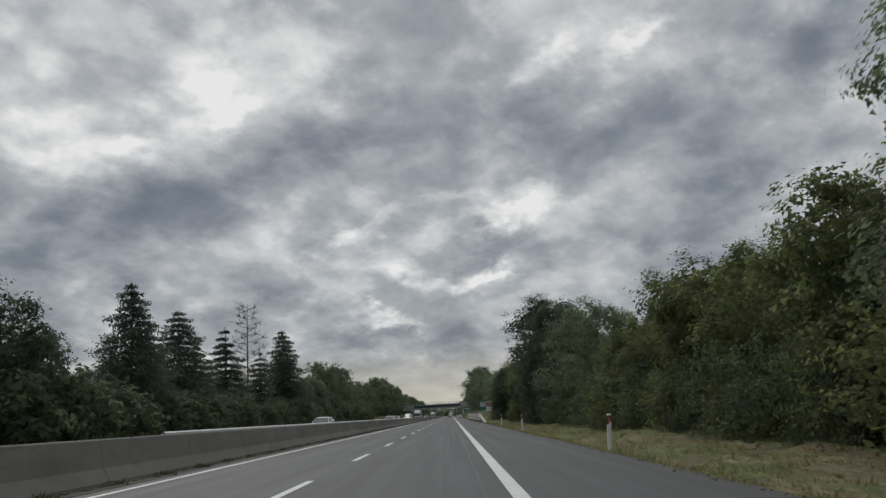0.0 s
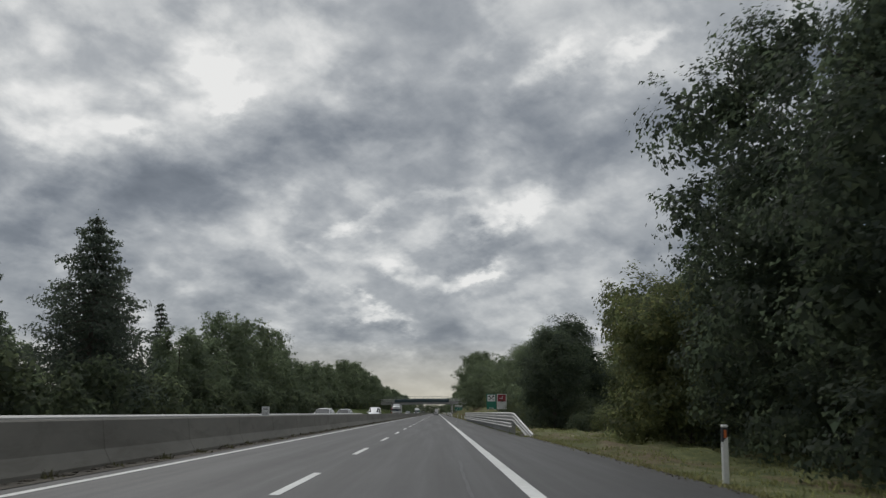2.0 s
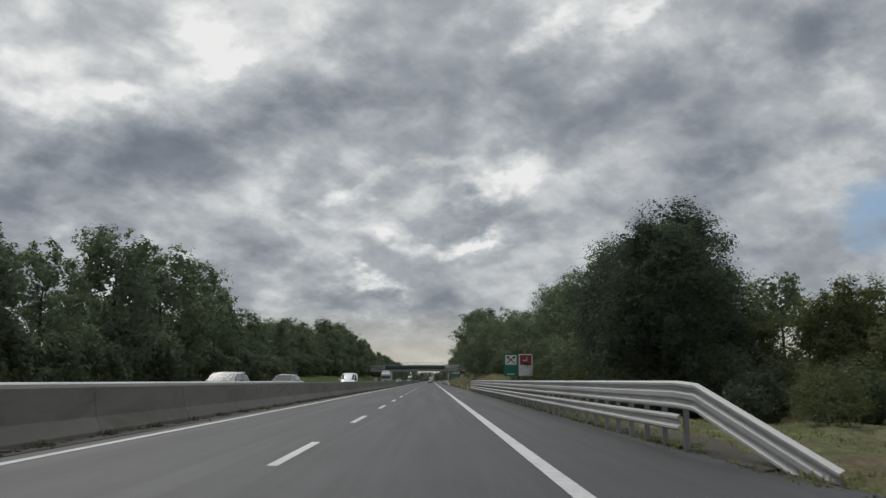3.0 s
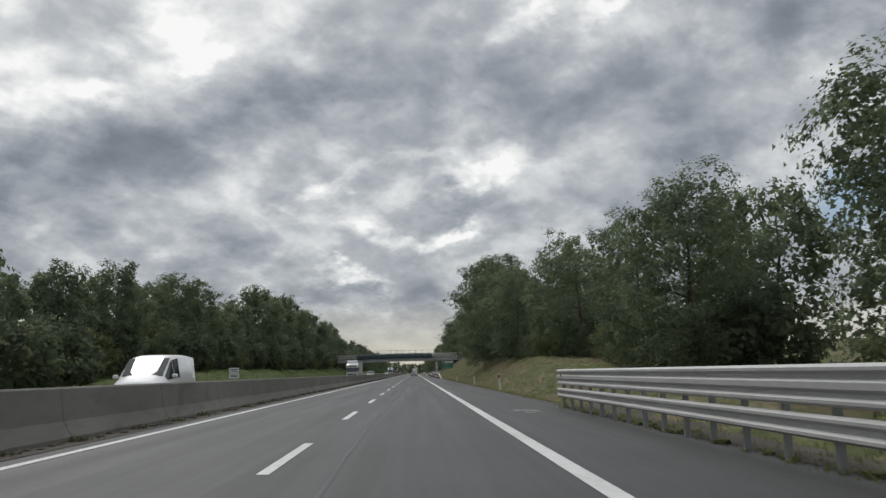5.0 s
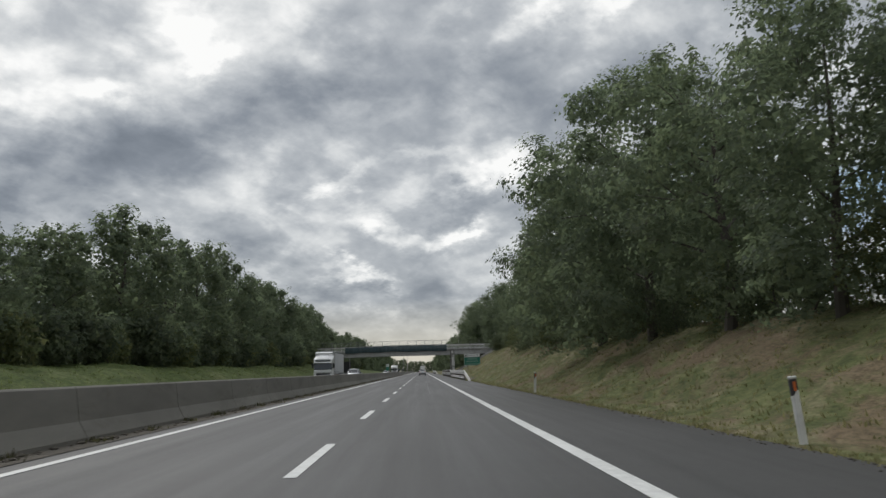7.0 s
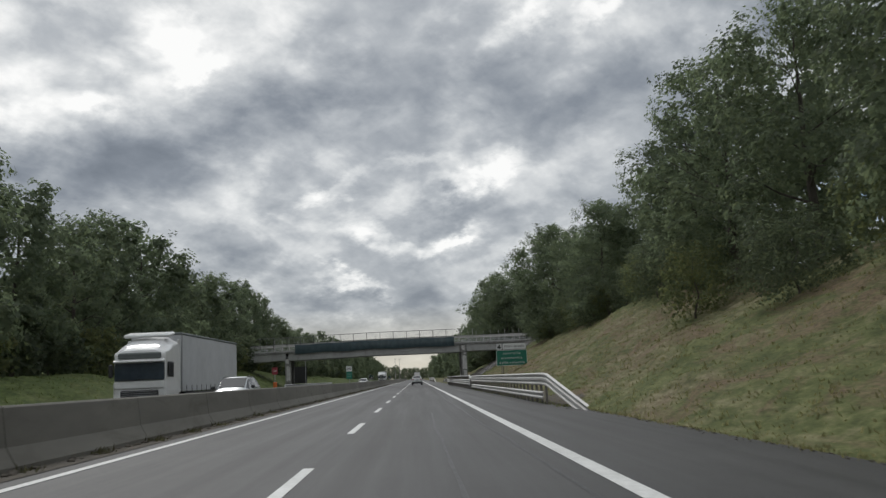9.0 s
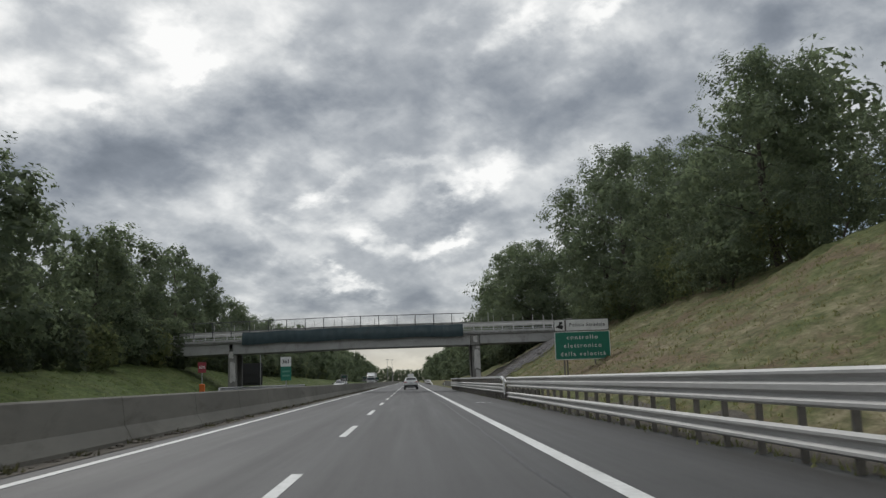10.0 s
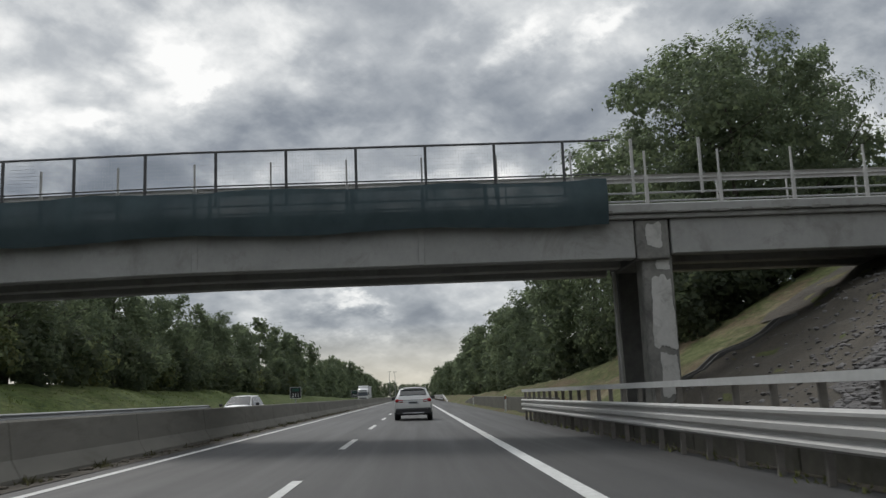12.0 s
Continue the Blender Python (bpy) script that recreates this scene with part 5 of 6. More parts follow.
grass("median_weeds", 2600, 11, lambda r: (-5.44 + r.normal() * 0.05, 3.0 * int(-3 + r.random() * 174) + r.normal() * 0.16), "small dark weeds at the joints of the median barrier", 0.10, WEED, lambda x, y: road_z(x) + 0.02)


def along_pitching(r):
    x = 7.0 + 10.5 * r.random()
    return x, pitch_span(x)[0] + 0.1 + 0.45 * r.normal()


grass("pitching_grass", 1300, 16, along_pitching, "grass creeping over the edge of the stone pitching", 0.11, BLADE_OLIVE)


def flower_clump(x, y, h):
    """A clump of upright stems with red heads, at the foot of the bank."""
    rng = np.random.default_rng(int(y * 10))
    root = tagged(empty("flower_clump", pose(x, y, ground_z(x, y))), "clump of red flowering weeds behind the guardrail", "flowers", "red flowers at the foot of the bank")
    bm = bmesh.new()
    tips = []
    for k in range(6):
        a, d = rng.random() * 6.28, 0.10 * rng.random() ** 0.5
        tip = (math.cos(a) * d * 1.3, math.sin(a) * d * 1.3, h * (0.85 + 0.2 * rng.random()))
        add_rod(bm, (math.cos(a) * d * 0.4, math.sin(a) * d * 0.4, -0.08), tip, 0.006, 0.004, 4)
        tips.append(tip)
    part("stems", bm, WEED, root)
    v, f = leaf_cloud(rng, tips, [(0.035, 0.035, 0.025)] * 6, [14] * 6, 0.042, 0.5, 1.4)
    piece("petals", raw_mesh("petals", v, f, PETAL), root, None, "red petals")


for x, y in ((5.62, 418.9), (5.75, 434.0), (5.8, 436.6), (5.75, 446.3)):
    flower_clump(x, y, max(0.35, 0.87 - ground_z(x, y)))


def low_wall():
    """A low concrete wall that holds the foot of the bank beyond the bridge."""
    root = tagged(empty("retaining_wall"), "low dark concrete retaining wall at the foot of the bank", "wall", kind="structure")
    def run(x, y0, y1, h, drop):
        n = int((y1 - y0) / 2.4)
        for k in range(n):
            a = h - drop * max(0, k - n + 8) / 8
            part("wall_block", box(x, y0 + 2.4 * k + 1.19, road_z(x) + a / 2 - 0.2, 0.24, 2.37, a + 0.4, 0.025), MOSSY, root)

    # behind the rail it stands closer to the shoulder
    run(5.66, 406.0, 478.0, 0.70, 0.0), run(6.72, 478.0, 556.0, 0.98, 0.7)


low_wall()


# ---- lettering ----
def words(body, height, mat, parent, m, spacing=1.0):
    cu = bpy.data.curves.new("lettering", "FONT")
    cu.body, cu.size, cu.align_x, cu.align_y, cu.extrude, cu.space_character = body, height, "CENTER", "CENTER", 0.002, spacing
    cu.offset = height * 0.012
    tmp = new("lettering_curve", cu)
    me = bpy.data.meshes.new_from_object(tmp.evaluated_get(bpy.context.evaluated_depsgraph_get()))
    bpy.data.objects.remove(tmp)
    # each letter becomes a piece of its own: islands that share the same width of the line belong together
    bm = bmesh.new()
    bm.from_mesh(me)
    bpy.data.meshes.remove(me)
    groups, seen = [], set()
    for v0 in bm.verts:
        if v0 in seen:
            continue
        island, stack = [], [v0]
        seen.add(v0)
        while stack:
            v = stack.pop()
            island.append(v)
            for e in v.link_edges:
                o = e.other_vert(v)
                if o not in seen:
                    seen.add(o)
                    stack.append(o)
        lo, hi = min(v.co.x for v in island), max(v.co.x for v in island)
        for g in groups:
            if min(hi, g[1]) - max(lo, g[0]) > 0.4 * min(hi - lo, g[1] - g[0]):
                g[0], g[1] = min(lo, g[0]), max(hi, g[1])
                g[2].extend(island)
                break
        else:
            groups.append([lo, hi, island])
    for lo, hi, verts in groups:
        nb, at = bmesh.new(), {}
        for v in verts:
            at[v] = nb.verts.new(v.co)
        for f in {f for v in verts for f in v.link_faces}:
            nb.faces.new([at[v] for v in f.verts])
        part("letter", nb, mat, parent).matrix_basis = m
    bm.free()


FACE = Matrix.Rotation(radians(90), 4, "X")


def plate(cx, cz, w, h, y=0.0, t=0.02, r=0.05):
    """An upright panel with rounded corners that faces the oncoming drivers at -y."""
    bm = bmesh.new()
    pts = []
    for qx, qz, a0 in ((1, 1, 0), (-1, 1, 90), (-1, -1, 180), (1, -1, 270)):
        for k in range(5):
            a = radians(a0 + 22.5 * k)
            pts.append((cx + qx * (w / 2 - r) + r * math.cos(a), cz + qz * (h / 2 - r) + r * math.sin(a)))
    f = [bm.verts.new((px, y, pz)) for px, pz in pts]
    g = [bm.verts.new((px, y + t, pz)) for px, pz in pts]
    bm.faces.new(f), bm.faces.new(g[::-1])
    n = len(pts)
    for i in range(n):
        bm.faces.new((f[i], g[i], g[(i + 1) % n], f[(i + 1) % n]))
    bmesh.ops.recalc_face_normals(bm, faces=bm.faces)
    return bm


def police_sign():
    root = tagged(empty("speed_control_sign", pose(8.77, 411.0, 0, 0, 0, -1.5)), "green motorway sign on speed checks with a white panel above", "road sign")
    w = 2.82
    g = ground_z(8.77, 411.0)
    part("green_panel", plate(0, 2.64, w, 1.42, 0, 0.03, 0.08), SIGN_WHITE, root, "green panel with a white border")
    part("green_field", plate(0, 2.64, w - 0.07, 1.35, -0.006, 0.01, 0.06), SIGN_GREEN, root)
    part("white_panel", plate(0.28, 3.68, w - 0.62, 0.60, 0, 0.03, 0.05), SIGN_BLACK, root, "white panel with a dark border")
    part("white_field", plate(0.28, 3.68, w - 0.67, 0.55, -0.006, 0.01, 0.04), SIGN_WHITE, root)
    part("emblem_panel", plate(-1.13, 3.68, 0.56, 0.60, 0, 0.03, 0.05), SIGN_BLACK, root, "small square white emblem panel")
    em = part("emblem_field", plate(-1.13, 3.68, 0.51, 0.55, -0.006, 0.01, 0.04), SIGN_WHITE, root)
    bm = box(-1.08, -0.008, 3.60, 0.26, 0.004, 0.20, 0, Matrix.Rotation(0.4, 4, "Y"))
    add_box(bm, -1.06, -0.008, 3.79, 0.16, 0.004, 0.13), add_box(bm, -1.22, -0.008, 3.62, 0.20, 0.004, 0.09, 0, Matrix.Rotation(-0.5, 4, "Y"))
    part("emblem", bm, SIGN_BLACK, em, "black plain emblem shape")
    for i, t in enumerate(("controllo", "elettronico", "della velocità")):
        words(t, 0.30, SIGN_WHITE, root, Matrix.Translation((0, -0.010, 3.05 - 0.42 * i)) @ FACE, 1.38)
    words("Polizia Stradale", 0.235, SIGN_BLACK, root, Matrix.Translation((0.28, -0.010, 3.68)) @ FACE, 1.22)
    for x in (-0.95, -0.80, 0.62, 0.95):
        part("leg", rod((x, 0.10 if x != 0.95 else 0.9, g - 0.4), (x, 0.08, 3.9), 0.04, None, 8), RUST, root)
    for z in (2.2, 3.0, 3.7):
        part("crossbar", box(0, 0.05, z, w - 0.3, 0.04, 0.06), GALV_DULL, root)


police_sign()


def services_sign():
    root = tagged(empty("services_sign", pose(8.6, 191.5, 0)), "green restaurant sign beside a red and white panel", "road sign")
    part("green_panel", plate(-0.58, 2.60, 1.10, 2.0, 0, 0.03, 0.06), SIGN_GREEN, root, "green panel")
    f = part("white_field", plate(-0.58, 3.05, 0.88, 0.88, -0.006, 0.01, 0.04), SIGN_WHITE, root)
    bm = bmesh.new()
    for s in (1, -1):
        add_box(bm, -0.58, -0.010, 3.05, 0.07, 0.004, 0.86, 0, Matrix.Rotation(s * 0.78, 4, "Y"))
        add_box(bm, -0.58 - s * 0.24, -0.010, 3.29, 0.15, 0.004, 0.20, 0, Matrix.Rotation(s * 0.78, 4, "Y"))
    part("cutlery", bm, SIGN_BLACK, f, "black crossed fork and spoon")
    part("caption_bar", box(-0.58, -0.008, 1.75, 0.6, 0.004, 0.08), SIGN_WHITE, root)
    part("white_panel", plate(0.58, 2.60, 1.10, 2.0, 0, 0.03, 0.06), SIGN_WHITE, root, "grey-white panel")
    r = part("red_field", plate(0.58, 3.05, 0.90, 0.90, -0.006, 0.01, 0.04), SIGN_RED, root)
    bm = box(0.52, -0.010, 3.0, 0.38, 0.004, 0.07)
    add_box(bm, 0.64, -0.010, 3.12, 0.07, 0.004, 0.42, 0, Matrix.Rotation(0.3, 4, "Y"))
    part("mark", bm, SIGN_WHITE, r, "plain white mark")
    for x in (-0.95, -0.2, 0.2, 0.95):
        part("leg", rod((x, 0.09, ground_z(8.6 + x, 191.5) - 0.4), (x, 0.07, 3.5), 0.035, None, 8), GALV_DULL, root)
    root.scale = (1.18, 1.0, 1.0)


services_sign()


def small_sign(name, x, y, z0, parts, label, foot, r=0.025):
    """A little sign on a pole; parts are (z, width, height, material, text, text height, text material)."""
    root = tagged(empty(name, pose(x, y, 0)), label, "road sign")
    top = z0
    for z, w, h, mat, text, th, tm in parts:
        p = part("panel", plate(0, z, w, h, 0, 0.02, 0.02), mat, root)
        top = max(top, z + h / 2)
        if text:
            words(text, th, tm, p, Matrix.Translation((0, -0.006, z)) @ FACE)
        elif tm:
            for k in range(2):
                part("bar", box(0, -0.004, z + h * (0.15 - 0.3 * k), w * 0.7, 0.004, h * 0.12), tm, p)
    dark = [p for p in parts if p[3] is SIGN_BLACK]
    if dark:
        # a thin pale border round the dark panels
        hw, lo, hi = dark[0][1] / 2, min(p[0] - p[2] / 2 for p in dark), max(p[0] + p[2] / 2 for p in dark)
        bm = box(0, 0.008, lo - 0.01, 2 * hw + 0.04, 0.03, 0.02)
        add_box(bm, 0, 0.008, hi + 0.01, 2 * hw + 0.04, 0.03, 0.02)
        for q in (-1, 1):
            add_box(bm, q * (hw + 0.01), 0.008, (lo + hi) / 2, 0.02, 0.03, hi - lo)
        part("border", bm, SIGN_WHITE, root, "thin white border")
    part("pole", rod((0, 0.045, foot), (0, 0.045, top - 0.05), r, None, 8), GALV_DULL, root)
    return root


mtop = road_z(-5.84) + 0.85
small_sign("distance_sign", -5.95, 409.0, 1.4, [(2.24, 0.50, 0.46, SIGN_WHITE, "361", 0.25, SIGN_BLACK), (1.68, 0.50, 0.66, SIGN_GREEN, "", 0, SIGN_PALE)], "white and green distance sign standing on the median barrier", mtop)
small_sign("distance_sign", -5.90, 446.2, 1.2, [(1.68, 0.53, 0.26, SIGN_BLACK, "", 0, SIGN_GREEN), (1.41, 0.53, 0.28, SIGN_BLACK, "257", 0.25, SIGN_WHITE)], "dark sign with white digits on the median barrier", mtop)
small_sign("distance_sign", -5.90, 482.5, 1.2, [(1.68, 0.53, 0.26, SIGN_BLACK, "", 0, SIGN_GREEN), (1.41, 0.53, 0.28, SIGN_BLACK, "211", 0.25, SIGN_WHITE)], "dark sign with white digits further along the median barrier", mtop)
small_sign("distance_sign", -5.90, 526.0, 1.2, [(1.72, 0.62, 0.30, SIGN_BLACK, "", 0, SIGN_GREEN), (1.42, 0.62, 0.32, SIGN_BLACK, "", 0.2, SIGN_WHITE)], "dark square sign on the median barrier", mtop)
small_sign("distance_sign", -5.90, 213.4, 1.1, [(1.36, 0.34, 0.17, SIGN_WHITE, "", 0, SIGN_BLACK), (1.17, 0.34, 0.17, SIGN_WHITE, "", 0.2, SIGN_BLACK)], "two small white number plates on the median barrier", mtop)
small_sign("distance_sign", -5.90, 107.4, 1.1, [(1.30, 0.30, 0.16, SIGN_WHITE, "", 0, SIGN_BLACK), (1.12, 0.30, 0.16, SIGN_WHITE, "", 0.2, SIGN_BLACK)], "two small white number plates on the median barrier", mtop)
sos = small_sign("emergency_sign", -18.05, 444.4, 2.4, [(2.85, 0.70, 0.90, SIGN_RED, "SOS", 0.30, SIGN_WHITE)], "red emergency call sign on a pole beside the far carriageway", ground_z(-18.05, 444.4) - 0.3, 0.04)
part("call_box", box(0, 0.1, ground_z(-18.05, 444.4) + 0.85, 0.45, 0.35, 1.3, 0.05), ORANGE, sos, "orange call box")


def sign_back():
    """A large sign for the other carriageway, seen from its dark back."""
    x, y = -18.55, 471.0
    root = tagged(empty("motorway_sign", pose(x, y, 0)), "large road sign seen from its dark grey back on two posts", "road sign")
    part("panel", plate(0, 2.45, 2.7, 2.6, 0.10, 0.03, 0.08), CAR_PLASTIC, root, "dark grey back of a sign panel")
    for z in (1.5, 2.45, 3.4):
        part("stiffener", box(0, 0.075, z, 2.5, 0.04, 0.08), CAR_PLASTIC, root)
    for q in (-1.05, 1.15):
        part("post", rod((q, 0, ground_z(x + q, y) - 0.4), (q, 0, 5.2), 0.06, None, 10), GALV_DULL, root)


sign_back()


# ---- marker posts ----
def marker_post(x, y, lean=0.0, src=[]):
    z = ground_z(x, y)
    m = pose(x, y, z, lean * 0.6, lean, 0)
    if src:
        return copy_thing(src[0], m)
    root = tagged(empty("marker_post", m), "white roadside marker post with a black band", "marker post", "marker posts along the shoulder")
    bm = box(0, 0, 0.42, 0.12, 0.10, 0.92, 0.02)
    part("shaft", bm, POST_WHITE, root)
    bm = box(0, 0, 0.93, 0.122, 0.102, 0.24, 0.02)
    for v in bm.verts:
        if v.co.z < 0.9:
            v.co.z += 0.05 * (1 if v.co.x > 0 else -1)
    part("band", bm, CAR_PLASTIC, root, "black band")
    part("reflector", box(0, -0.053, 0.93, 0.05, 0.008, 0.15, 0.003), ORANGE, root, "small amber reflector")
    part("cap", box(0, 0, 1.07, 0.12, 0.10, 0.05, 0.015), POST_WHITE, root)
    src.append(root)
    return root


for x, y, lean in ((5.95, 27.3, 3), (5.95, 60.5, -1), (6.15, 89.5, 1), (5.95, 242.3, -2), (6.08, 269.4, -5), (5.95, 302.5, 2), (6.2, 497.2, 1), (6.45, 535.0, -1)):
    marker_post(x, y, lean)


# ---- rails on the median and beyond the far carriageway ----
def plain_rail(name, x, y0, y1, z, label, side, drop=True, mat=None):
    root = tagged(empty(name), label, "guardrail")
    g = road_z(x)
    n = max(2, int((y1 - y0) / 12))
    path = [(x, y0 + (y1 - y0) * i / n, g + z - 0.155) for i in range(n + 1)]
    if drop:
        path = [(x, y0 - 1.2, g + 0.25)] + path + [(x, y1 + 2.5, g + 0.2)]
    beam("beam", W2, path, root, side, mat)
    bm = box(0, 0, 0, 0.10, 0.06, 1.0, 0.006)
    first = None
    for i in range(int((y1 - y0) / 2.25) + 1):
        m = Matrix.Translation((x - side * 0.1, y0 + 0.3 + i * 2.25, g + (z - 0.35) / 2)) @ Matrix.Diagonal((1, 1, z + 0.25, 1))
        if first is None:
            first = part("post", bm, GALV_DULL, root)
            first.matrix_basis = m
        else:
            piece("post", first.data, root, m)


plain_rail("median_rail", -6.42, 24.0, 158.0, 0.96, "pale galvanised rail just behind the median barrier", 1, False)
plain_rail("median_rail", -6.42, 196.0, 224.0, 0.88, "dull galvanised rail just behind the median barrier", 1, False)
plain_rail("far_guardrail", -17.3, 448.0, 513.0, 1.22, "dull galvanised guardrail beyond the far carriageway", 1, mat=GALV_DULL)
guardrail("guardrail", 5.15, 602.0, 690.0, "distant galvanised guardrail with a ramped end")

# ---- sealed cracks along the lane ----
def crack(x, y0, y1, seed):
    rng = np.random.default_rng(seed)
    n = int((y1 - y0) / 1.2)
    xs = x + np.cumsum(rng.normal(size=n + 1) * 0.018)
    verts, faces = [], []
    for i in range(n + 1):
        y = y0 + (y1 - y0) * i / n
        w = 0.018 + 0.016 * rng.random()
        verts += [(xs[i] - w, y, road_z(xs[i]) + 0.004), (xs[i] + w, y, road_z(xs[i]) + 0.004)]
        if i:
            faces.append((2 * i - 2, 2 * i - 1, 2 * i + 1, 2 * i))
    tagged(new("road_crack", mesh_from("road_crack", verts, faces, TAR)), "thin dark sealed crack in the asphalt", "road marking", kind="structure")


TAR = plain("bitumen_seal", (0.018, 0.018, 0.019), 0.5)
for i, (x, y0, y1) in enumerate(((1.05, -5, 52), (1.58, -5, 60), (1.30, 40, 95), (0.4, 300, 360), (-0.6, 180, 240), (1.7, 330, 420))):
    crack(x, y0, y1, 80 + i)

# ---- painted marks on the shoulder ----
def distance_chevrons(y):
    """Three narrow chevrons, one behind the other, painted on the hard shoulder."""
    root = tagged(empty("chevron_mark"), "three white chevrons painted on the hard shoulder", "road marking", "shoulder marks")
    for k in range(3):
        yy, w = y - 0.39 * k, 0.11
        left, tip, right = (3.30, yy - 0.42), (3.70, yy), (4.13, yy - 0.43)
        pts = [left, tip, right, (right[0], right[1] - w), (tip[0], tip[1] - w), (left[0], left[1] - w)]
        verts = [(px, py, road_z(px) + 0.005) for px, py in pts]
        piece("chevron", mesh_from("chevron", verts, [(0, 5, 4, 1), (1, 4, 3, 2)], PAINT), root)


for y in (211.15, 412.68):
    distance_chevrons(y)
bm = bmesh.new()
for px, py, sx, sy in ((3.70, 209.42, 0.26, 0.05), (3.70, 209.16, 0.26, 0.05), (3.59, 209.29, 0.05, 0.22), (3.81, 209.29, 0.05, 0.22)):
    add_box(bm, px, py, road_z(px), sx, sy, 0.008)
tagged(part("shoulder_mark", bm, PAINT), "small white outlined mark painted on the shoulder", "road marking", "shoulder marks")


# ---- vehicles ----
def loft(stations):
    """A closed body from stations of (y, bottom, side half width, sill, belt, roof half width, roof shoulder, roof)."""
    bm = bmesh.new()
    rings = []
    for y, zb, w, zs, zbelt, wr, zsh, zr in stations:
        half = [(w * 0.86, zb), (w, zs), (w * 1.005, (zs + zbelt) / 2), (w * 0.965, zbelt), (wr, zsh), (wr * 0.62, zr - (zr - zsh) * 0.12)]
        pts = [(-a, c) for a, c in half] + [(0, zr)] + [(a, c) for a, c in reversed(half)]
        rings.append([bm.verts.new((a, y, c)) for a, c in pts])
    n = len(rings[0])
    for a, b in zip(rings, rings[1:]):
        for j in range(n):
            k = (j + 1) % n
            bm.faces.new((a[j], b[j], b[k], a[k]))
    bm.faces.new(rings[0]), bm.faces.new(rings[-1][::-1])
    bmesh.ops.recalc_face_normals(bm, faces=bm.faces)
    bmesh.ops.bevel(bm, geom=[e for e in bm.edges if len(e.link_faces) == 2 and e.calc_face_angle() > 0.5], offset=0.035, segments=2, affect="EDGES")
    return bm


def panel(a, b, c, d, inset, lift):
    """A thin pane over the quad a b c d, drawn in from its edges and lifted off it."""
    q = [Vector(p) for p in (a, b, c, d)]
    mid = sum(q, Vector()) / 4
    n = (q[1] - q[0]).cross(q[3] - q[0]).normalized()
    bm = bmesh.new()
    top = [bm.verts.new(p.lerp(mid, inset) + n * lift) for p in q]
    bot = [bm.verts.new(p.lerp(mid, inset) - n * 0.02) for p in q]
    bm.faces.new(top)
    for i in range(4):
        bm.faces.new((top[i], bot[i], bot[(i + 1) % 4], top[(i + 1) % 4]))
    bmesh.ops.recalc_face_normals(bm, faces=bm.faces)
    return bm


def wheel(root, x, y, r=0.34, w=0.22):
    out = 1 if x > 0 else -1
    hub = part("wheel", rod((x - w / 2, y, r), (x + w / 2, y, r), r * 0.60, None, 20), ALLOY, root, "alloy wheel")
    bm = bmesh.new()
    for a, b, c in ((-w / 2, -w / 2 + 0.03, 0.03), (-w / 2 + 0.03, w / 2 - 0.03, 0), (w / 2 - 0.03, w / 2, -0.03)):
        add_rod(bm, (x + a, y, r), (x + b, y, r), r - max(c, 0), r + min(c, 0), 24)
    part("tyre", bm, RUBBER, hub, "black tyre")
    part("rim", rod((x + out * (w / 2), y, r), (x + out * (w / 2 + 0.012), y, r), r * 0.62, r * 0.5, 20), ALLOY, hub)


SUV = [(0.0, 0.42, 0.80, 0.52, 0.92, 0.70, 1.04, 1.07), (0.08, 0.30, 0.89, 0.48, 0.99, 0.71, 1.14, 1.17), (0.46, 0.26, 0.91, 0.42, 1.00, 0.66, 1.42, 1.48),
       (0.82, 0.24, 0.91, 0.38, 0.98, 0.66, 1.50, 1.56), (1.7, 0.22, 0.90, 0.36, 0.96, 0.66, 1.52, 1.58), (2.45, 0.22, 0.90, 0.36, 0.95, 0.64, 1.47, 1.53),
       (3.25, 0.22, 0.90, 0.36, 0.92, 0.66, 0.99, 1.04), (4.05, 0.24, 0.88, 0.36, 0.80, 0.66, 0.88, 0.92), (4.40, 0.34, 0.74, 0.44, 0.62, 0.55, 0.66, 0.70)]
WAGON = [(0.0, 0.40, 0.76, 0.48, 0.84, 0.64, 0.90, 0.92), (0.06, 0.28, 0.85, 0.44, 0.88, 0.66, 0.96, 0.98), (0.40, 0.24, 0.88, 0.40, 0.92, 0.60, 1.36, 1.41),
         (0.8, 0.2, 0.88, 0.34, 0.92, 0.58, 1.41, 1.46), (1.8, 0.2, 0.88, 0.34, 0.91, 0.57, 1.43, 1.48), (2.6, 0.2, 0.88, 0.34, 0.90, 0.56, 1.38, 1.43),
         (3.45, 0.2, 0.88, 0.34, 0.86, 0.66, 0.93, 0.98), (4.3, 0.22, 0.86, 0.34, 0.74, 0.64, 0.80, 0.84), (4.62, 0.3, 0.70, 0.4, 0.58, 0.5, 0.62, 0.66)]
VAN = [(0.0, 0.42, 0.86, 0.5, 1.05, 0.78, 1.82, 1.88), (0.06, 0.32, 0.92, 0.45, 1.05, 0.80, 1.84, 1.92), (0.6, 0.26, 0.94, 0.4, 1.05, 0.80, 1.86, 1.95),
       (1.2, 0.24, 0.94, 0.38, 1.05, 0.79, 1.86, 1.95), (2.4, 0.24, 0.94, 0.38, 1.05, 0.78, 1.84, 1.93), (3.05, 0.24, 0.94, 0.38, 1.05, 0.74, 1.76, 1.86),
       (3.95, 0.24, 0.93, 0.38, 1.0, 0.74, 1.12, 1.20), (4.55, 0.26, 0.9, 0.38, 0.82, 0.7, 0.92, 0.98), (4.8, 0.34, 0.74, 0.42, 0.62, 0.58, 0.70, 0.74)]


